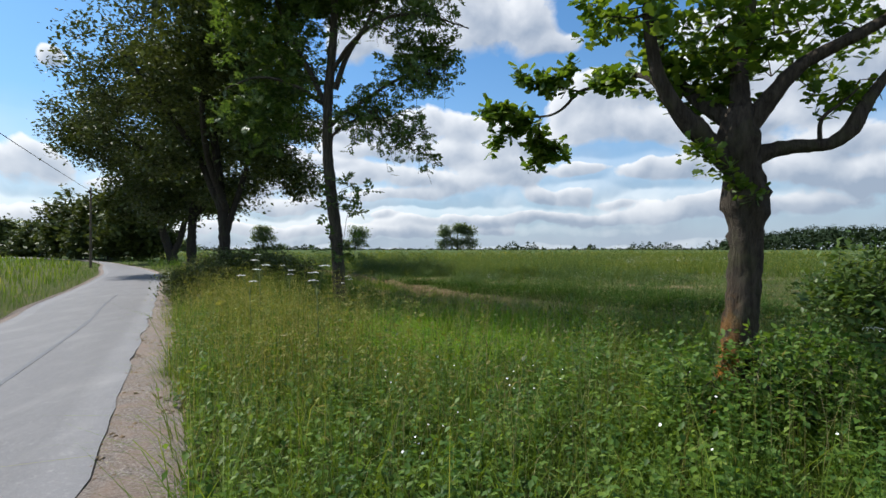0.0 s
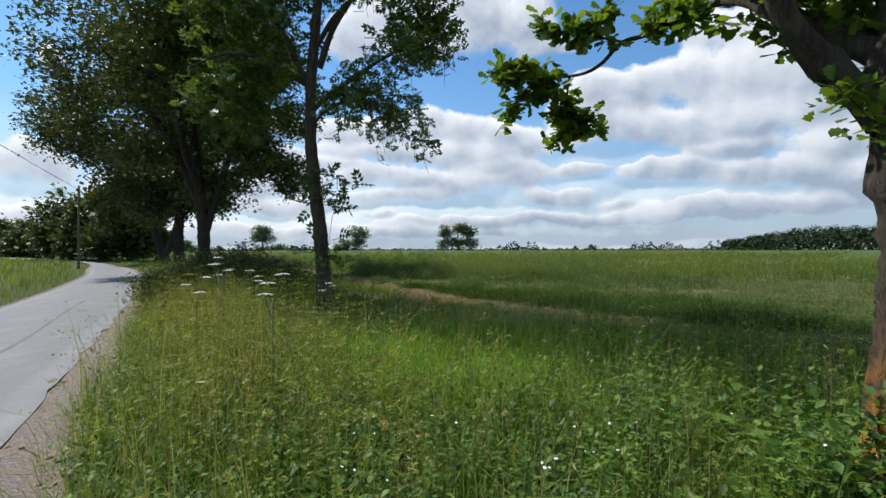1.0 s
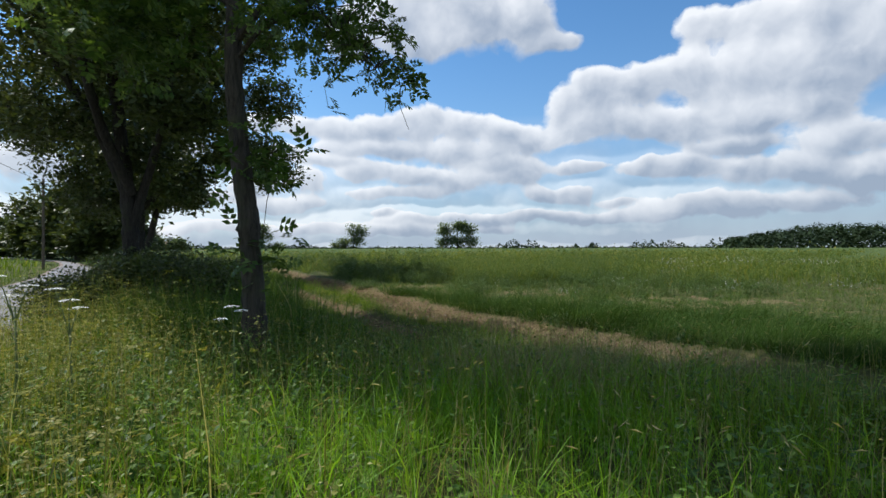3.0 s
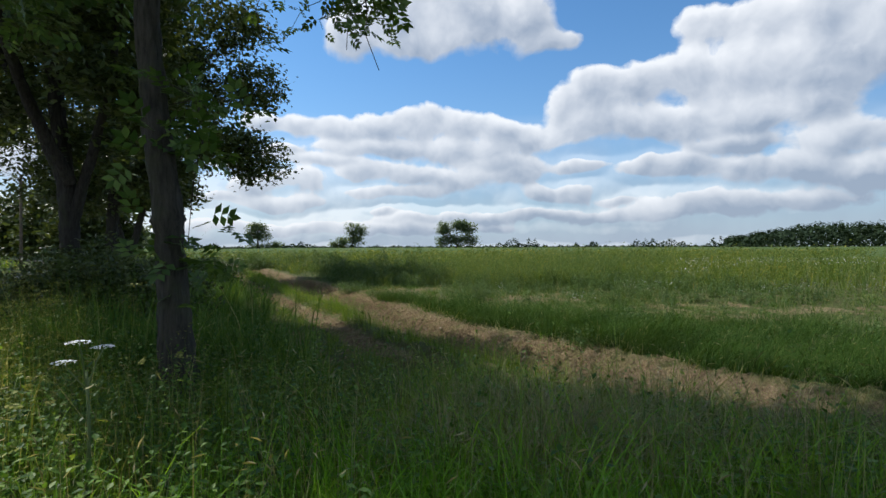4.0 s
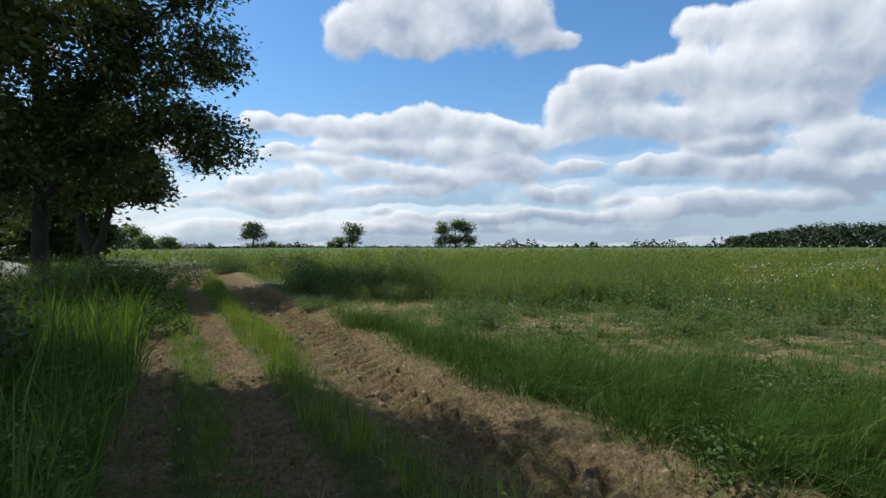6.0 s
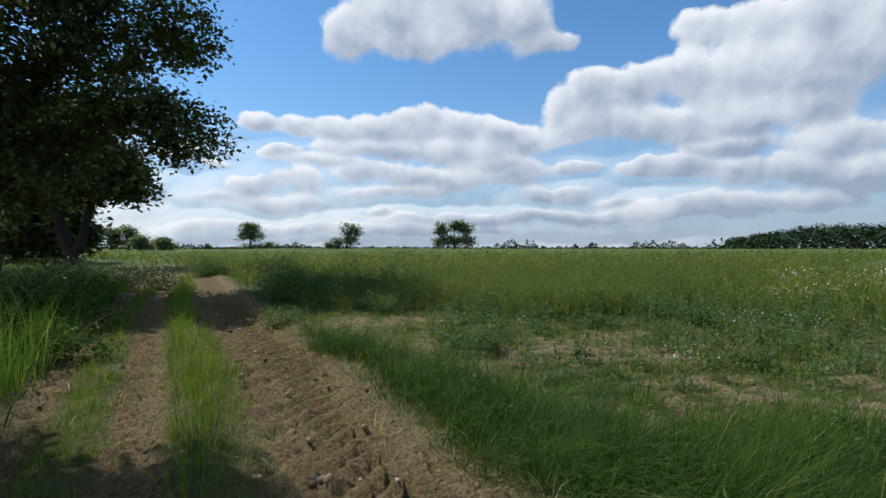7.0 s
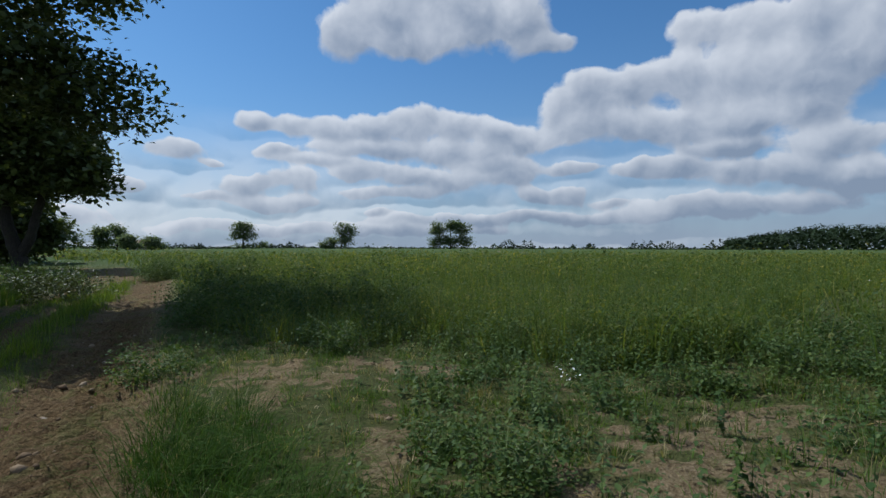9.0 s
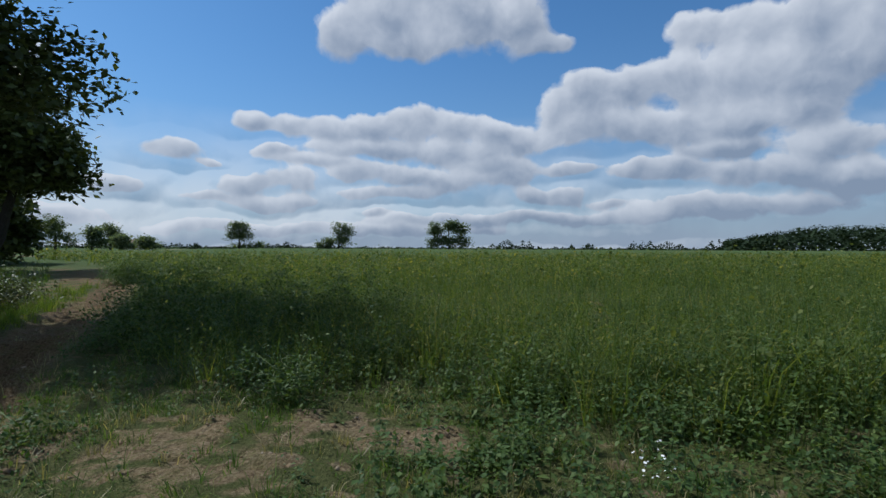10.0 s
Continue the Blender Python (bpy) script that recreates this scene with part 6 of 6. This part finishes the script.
    at = np.concatenate([scatter(rng, 90000, -7, 12, 9.5, 26, thin), scatter(rng, 100000, -3.5, 5.5, 15.5, 23.5, lambda x, y: thin(x, y) * np.clip(1.2 - 1.0 * soil_at(x, y), 0.14, 1))])
    n = len(at)
    dry = rng.uniform(0, 1, n) < 0.24
    for m, mat, name, label in ((dry, M_DRY, "dry_grass", "thin straw-coloured grass on worn ground"), (~dry, M_RANK, "short_grass", "short green grass on worn ground")):
        k = m.sum()
        feet, way, out, up = tufts(rng, at[m], 20, 0.07)
        v, q = blades(rng, feet, up * rng.uniform(0.04, 0.15, k), rng.uniform(0.004, 0.009, k), np.clip(rng.normal(0.95, 0.35, k) * out, 0.02, 1.7), 2, way)
        stuff(name, v, q, mat, label, "grass")
    # low leafy weeds over the worn ground
    at = scatter(rng, 9000, -3.5, 9, 11.5, 23.5, lambda x, y: (off_line(x, y, RUT)[0] > 0.85) * (crop_in(x, y) < 0.4) * np.clip(0.1 + 1.3 * field_noise(x, y, 0.8, 78), 0, 1) * np.clip(1.1 - soil_at(x, y), 0.1, 1))
    herbs(rng, at, rng.uniform(0.05, 0.20, len(at)), 0.04, 6, M_WEED, "low_weeds", "low leafy weeds over worn ground", False)
    # a mat of dead grass where the verge ends
    x, y = rng.normal(1.2, 0.7, 4000), rng.normal(9.9, 0.4, 4000)
    at = np.stack([x, y, ground_z(x, y)], 1)
    v, q = blades(rng, at, rng.uniform(0.25, 0.6, 4000), rng.uniform(0.004, 0.008, 4000), np.clip(rng.normal(0.9, 0.5, 4000), 0.1, 1.9), 3)
    stuff("dead_grass", v, q, M_DRY, "mat of dead brown grass at the verge's end", "grass")
    # mayweed in flower
    spots = [(3.2, 17.75, 0.30), (7.4, 21.6, 0.8), (8.6, 22.0, 0.7), (11.0, 23.6, 1.4), (13.6, 23.2, 1.3), (9.2, 24.4, 0.9), (8.4, 18.6, 0.9), (7.4, 18.0, 0.7), (6.0, 19.6, 0.6), (1.85, 20.65, 0.13), (5.4, 20.2, 0.5), (10.5, 18.2, 0.9), (13, 17.5, 1.2)]
    at = np.concatenate([np.stack([rng.normal(a, s * 0.55, int(10 + 150 * s)), rng.normal(b, s * 0.25, int(10 + 150 * s)), np.zeros(int(10 + 150 * s))], 1) for a, b, s in spots])
    at[:, 2] = ground_z(at[:, 0], at[:, 1]) + rng.uniform(0.08, 0.3, len(at))
    at[:, 2] += np.clip(crop_in(at[:, 0], at[:, 1]), 0, 3) * 0.12
    daisies(rng, at, np.clip(0.0007 * (at[:, 1] - 8), 0.0075, 0.012), "mayweed_flowers", "white mayweed flowers at the crop's edge")


build_trackside()


def build_crop():
    rng = np.random.RandomState(84)
    for eye, near, far, n, wide, seg, name in ((18.0, 3.4, 14.0, 34000, 1.0, 3, "green_crop"), (18.0, 14.0, 38.0, 33000, 2.5, 2, "green_crop"), (18.0, 38.0, 110.0, 21000, 6.0, 2, "green_crop"), (4.0, 10.0, 34.0, 60000, 1.5, 2, "green_crop")):
        x, y = fan(rng, n, eye, near, far)
        if eye < 10:
            past = (y < 22.5) | (np.abs(x - 0.4) > 0.9 * (y - 18.0))
            x, y = x[past], y[past]
        n = len(x)
        c = crop_in(x, y)
        ok = (c > 0) & (rng.uniform(0, 1, n) < np.clip(0.3 + c * 0.35 + 0.5 * field_noise(x, y, 1.3, 61), 0.08, 1))
        x, y, c = x[ok], y[ok], c[ok]
        k = len(x)
        at = np.stack([x, y, ground_z(x, y) - 0.01], 1)
        mound = np.exp(-((x + 3.0) / 1.9) ** 2 - ((y - 26.8) / 1.7) ** 2) * 0.25
        h = (np.clip(0.26 + c * 0.09, 0.2, 0.78) + mound + 0.15 * field_noise(x, y, 2.3, 62) + 0.13 * field_noise(x, y, 0.8, 63)) * rng.uniform(0.5, 1.15, k)
        at, way, out, up = tufts(rng, at, 10, 0.07 * wide ** 0.7)
        h = h * up
        v, q = blades(rng, at, np.maximum(h, 0.1), rng.uniform(0.006, 0.013, k) * wide, np.clip(rng.normal(0.75, 0.35, k) * out, 0.02, 1.6), min(seg, 2), way)
        stuff(name, v, q, M_CROP, "standing green crop mixed with weeds", "crop")
        # its loose heads and upper leaves
        pick = rng.randint(0, k, int(k * (2.1 if seg == 3 else 0.9)))
        m = len(pick)
        top = at[pick] + np.stack([rng.normal(0, 0.05, m) * wide ** 0.5, rng.normal(0, 0.05, m) * wide ** 0.5, np.maximum(h[pick], 0.1) * rng.uniform(0.3 if seg == 3 else 0.45, 1.0, m)], 1)
        leaf = LEAFLET if seg == 3 else CLUMP
        p = Pile()
        p.spread(leaf[0], leaf[1], top, turns(rng, m, 0.9), rng.uniform(0.02, 0.055, m) * (1.0 if seg == 3 else 0.75 * wide))
        p.stuff("crop_heads", M_HEADS, "loose pale green heads of the crop", "crop")
    # leafy weeds through the nearer crop
    x, y = fan(rng, 16500, 18.0, 3.4, 24.0)
    c = crop_in(x, y)
    ok = (c > -0.9) & (rng.uniform(0, 1, len(x)) < np.clip(0.6 + 0.8 * field_noise(x, y, 1.1, 64), 0.05, 1) * np.where(c < 0, 0.25, 1))
    x, y, c = x[ok], y[ok], c[ok]
    at = np.stack([x, y, ground_z(x, y)], 1)
    herbs(rng, at, np.clip(0.34 + 0.1 * c + 0.22 * field_noise(x, y, 0.9, 66), 0.16, 0.95) * rng.uniform(0.6, 1.15, len(x)), 0.045, 10, M_WEED, "field_weeds", "leafy grey-green weeds in the crop")
    # taller leafy weeds in loose drifts before the crop
    at = scatter(rng, 8200, 0.2, 9.0, 16.8, 22.8, lambda x, y: (off_line(x, y, RUT)[0] > 1.3) * np.clip(0.1 + 1.7 * field_noise(x, y, 0.8, 79), 0, 1) * np.clip(1.0 - 1.3 * soil_at(x, y), 0.02, 1))
    herbs(rng, at, rng.uniform(0.22, 0.55, len(at)), 0.058, 11, M_WEED, "leafy_weeds", "leafy grey-green weeds in drifts before the crop")
    # rough growth over the open ground right of the track
    def open_ground(x, y):
        return (crop_in(x, y) < 0.6) * (off_line(x, y, RUT)[0] > 2.2) * np.clip(1.05 - 0.95 * soil_at(x, y), 0.06, 1)
    at = scatter(rng, 46000, 2.0, 15.0, 8.0, 20.5, lambda x, y: open_ground(x, y) * np.clip(0.15 + 1.1 * field_noise(x, y, 0.8, 91), 0.03, 1))
    n = len(at)
    feet, way, out, up = tufts(rng, at, 18, 0.09)
    v, q = blades(rng, feet, up * np.clip(0.14 + 0.16 * field_noise(at[:, 0], at[:, 1], 0.9, 92), 0.05, 0.4) * rng.uniform(0.6, 1.3, n), rng.uniform(0.005, 0.009, n), np.clip(rng.normal(0.8, 0.35, n) * out, 0.02, 1.6), 2, way)
    stuff("rough_pasture", v, q, M_RANK, "rough grass over open ground by the track", "grass")
    at = scatter(rng, 4200, 2.5, 15.0, 8.0, 20.0, lambda x, y: open_ground(x, y) * np.clip(-0.1 + 1.8 * field_noise(x, y, 1.2, 93), 0, 1))
    herbs(rng, at, rng.uniform(0.18, 0.5, len(at)), 0.06, 9, M_WEED, "pasture_weeds", "clumps of grey-green weeds over open ground")
    # yellow blossom scattered over it
    x, y = fan(rng, 11000, 18.0, 5.0, 70.0)
    ok = (crop_in(x, y) > 1.5) & (rng.uniform(0, 1, len(x)) < np.clip(field_noise(x, y, 5.0, 65), 0.03, 1))
    x, y = x[ok], y[ok]
    at = np.stack([x, y, ground_z(x, y) + np.clip(0.34 + crop_in(x, y) * 0.10, 0.3, 0.78) * rng.uniform(0.85, 1.1, len(x))], 1)
    p = Pile()
    p.spread(CLUMP[0], CLUMP[1], at, turns(rng, len(x), 0.6), 0.011 * np.clip((y - 18) / 8, 0.9, 5))
    p.stuff("yellow_blossom", M_YELLOW, "yellow blossom sprinkled over the crop", "flowers")


build_crop()


def build_weed_clumps():
    spots = [(-0.75, 22.2, 0.55, 0.35), (-2.3, 21.2, 0.36, 0.42), (1.0, 21.0, 0.22, 0.25), (1.15, 18.8, 0.48, 0.2), (2.6, 21.6, 0.5, 0.5), (4.4, 21.2, 0.45, 0.5), (-0.2, 23.4, 0.6, 0.5), (1.6, 22.6, 0.6, 0.6), (3.4, 22.4, 0.62, 0.6),
             (4.9, 20.6, 0.34, 0.4), (6.6, 20.4, 0.5, 0.5), (-3.0, 24.2, 0.6, 0.5), (2.3, 13.4, 0.34, 0.35), (3.4, 14.6, 0.36, 0.4), (5.6, 21.8, 0.6, 0.6), (0.6, 19.3, 0.34, 0.18), (3.9, 17.9, 0.2, 0.3), (3.2, 20.6, 0.28, 0.3), (-3.5, 26.6, 1.15, 1.1), (-2.2, 27.0, 1.15, 1.1), (-1.5, 25.6, 0.95, 0.9), (-3.3, 25.3, 0.9, 0.8), (-4.0, 27.8, 1.0, 0.9), (-0.6, 26.4, 0.9, 0.9), (-2.4, 25.0, 0.85, 0.8), (-11.4, 38.6, 1.2, 1.5), (-9.6, 37.8, 1.2, 1.5), (-8.0, 36.8, 1.1, 1.2)]
    for k, (x, y, h, r) in enumerate(spots):
        rng = np.random.RandomState(240 + k)
        tops = [(rng.normal(0, 0.55) * r, rng.normal(0, 0.5) * r, h * u * 0.55, r * rng.uniform(0.4, 0.7), r * rng.uniform(0.4, 0.7), h * u * 0.55, 1.0) for u in rng.uniform(0.45, 1.1, 6)]
        ob = shrub("weed_clump", (x, y), "bushy grey-green weed clump at the crop's edge" if k else "tall feathery grey-green weed on bare earth",
                   tops, int(50 + 160 * r * r), 22, 0.06 + 0.04 * r, 0.036 + 0.018 * r, M_WEED, 140 + k, "weed", LEAFLET, M_STEM)
        ob["group"] = "weeds along the crop"


build_weed_clumps()


def build_nettle_banks():
    """High clumps of nettles on the verge beside the track."""
    for k, (x, y, h, r) in enumerate([(-5.0, 18.6, 0.75, 0.7), (-5.9, 19.9, 0.9, 0.9), (-6.4, 21.2, 0.95, 0.9), (-7.3, 22.6, 0.95, 1.0), (-8.6, 24.8, 0.9, 1.1), (-5.6, 17.4, 0.8, 0.8), (-7.6, 20.6, 0.9, 0.9)]):
        rng = np.random.RandomState(280 + k)
        tops = [(rng.normal(0, 0.5) * r, rng.normal(0, 0.5) * r, h * u * 0.52, r * rng.uniform(0.45, 0.7), r * rng.uniform(0.45, 0.7), h * u * 0.52, 1.0) for u in rng.uniform(0.55, 1.1, 6)]
        ob = shrub("nettle_clump", (x, y), "tall dark nettle clump beside the rutted track", tops, int(90 + 130 * r * r), 22, 0.08, 0.06, M_SIDE, 180 + k, "nettles", LEAFLET, M_STEM)
        ob["group"] = "nettle clumps beside the track"


build_nettle_banks()


def build_left_field():
    """The short bright crop on the far side of the lane."""
    rng = np.random.RandomState(85)

    def room(x, y):
        l = off_line(x, y, ROAD_LEFT)[0]
        return (l < -0.3) * np.clip(13 / np.maximum(np.hypot(x, y), 1), 0.05, 1)
    at = scatter(rng, 60000, -34, -5, 6, 50, lambda x, y: room(x, y) * (off_line(x, y, ROAD_LEFT)[0] > -1.8))
    n = len(at)
    v, q = blades(rng, at, rng.uniform(0.2, 0.55, n), rng.uniform(0.010, 0.02, n), np.clip(rng.normal(0.4, 0.25, n), 0.02, 1.2), 2)
    stuff("lane_grass", v, q, M_RANK, "dark rough grass on the lane's far edge", "grass")
    at = scatter(rng, 90000, -80, -6, 6, 90, lambda x, y: room(x, y) * (off_line(x, y, ROAD_LEFT)[0] < -1.5))
    n = len(at)
    dist = np.hypot(at[:, 0], at[:, 1])
    v, q = blades(rng, at, rng.uniform(0.35, 0.6, n), 0.0012 * dist * rng.uniform(0.7, 1.3, n), np.clip(rng.normal(0.25, 0.15, n), 0.02, 1.2), 2)
    stuff("barley_crop", v, q, M_GRASS, "short bright green cereal crop across the lane", "crop")


build_left_field()


def build_stones():
    rng = np.random.RandomState(86)
    bm = bmesh.new()
    bmesh.ops.create_icosphere(bm, subdivisions=1, radius=1.0)
    base = np.array([v.co[:] for v in bm.verts]) * np.array([1, 0.85, 0.6])
    base *= 1 + rng.normal(0, 0.2, base.shape)
    faces = np.array([[v.index for v in f.verts] for f in bm.faces])
    bm.free()
    p = Pile()
    at = scatter(rng, 22000, -6, 5, 9.5, 24, lambda x, y: np.clip(soil_at(x, y) - 0.25, 0, 1) * np.clip(0.3 + 0.8 * field_noise(x, y, 0.8, 71), 0.05, 1))
    n = len(at)
    p.spread(base, [faces], at + np.array([0, 0, 0.012]), turns(rng, n, 0.4), np.clip(rng.exponential(0.013, n), 0.004, 0.036) * np.where(np.abs(off_line(at[:, 0], at[:, 1], RUT)[0] + 0.3) < 0.35, 1.35, 0.8))
    p.stuff("soil_clods", M_STONE, "dry clods and small stones on bare earth", "clods")
    p = Pile()
    at = scatter(rng, 30000, -5.5, 0, 1.5, 9, lambda x, y: np.exp(-((road_gap(x, y) - 0.35) / 0.32) ** 2) * 0.8)
    base = np.array([(1, 0, 0), (0, 0.9, 0.1), (-0.9, 0.1, 0), (0.1, -1, 0), (0, 0, 0.7), (0, 0, -0.6)], dtype=float)
    faces = np.array([(0, 1, 4), (1, 2, 4), (2, 3, 4), (3, 0, 4), (1, 0, 5), (2, 1, 5), (3, 2, 5), (0, 3, 5)])
    at[:, 2] = -0.012 + lay(at[:, 0], at[:, 1])
    n = len(at)
    p.spread(base, [faces], at, turns(rng, n, 0.4), np.clip(rng.exponential(0.009, n), 0.004, 0.035))
    p.stuff("gravel_stones", M_STONE, "loose gravel beside the lane", "gravel")


build_stones()
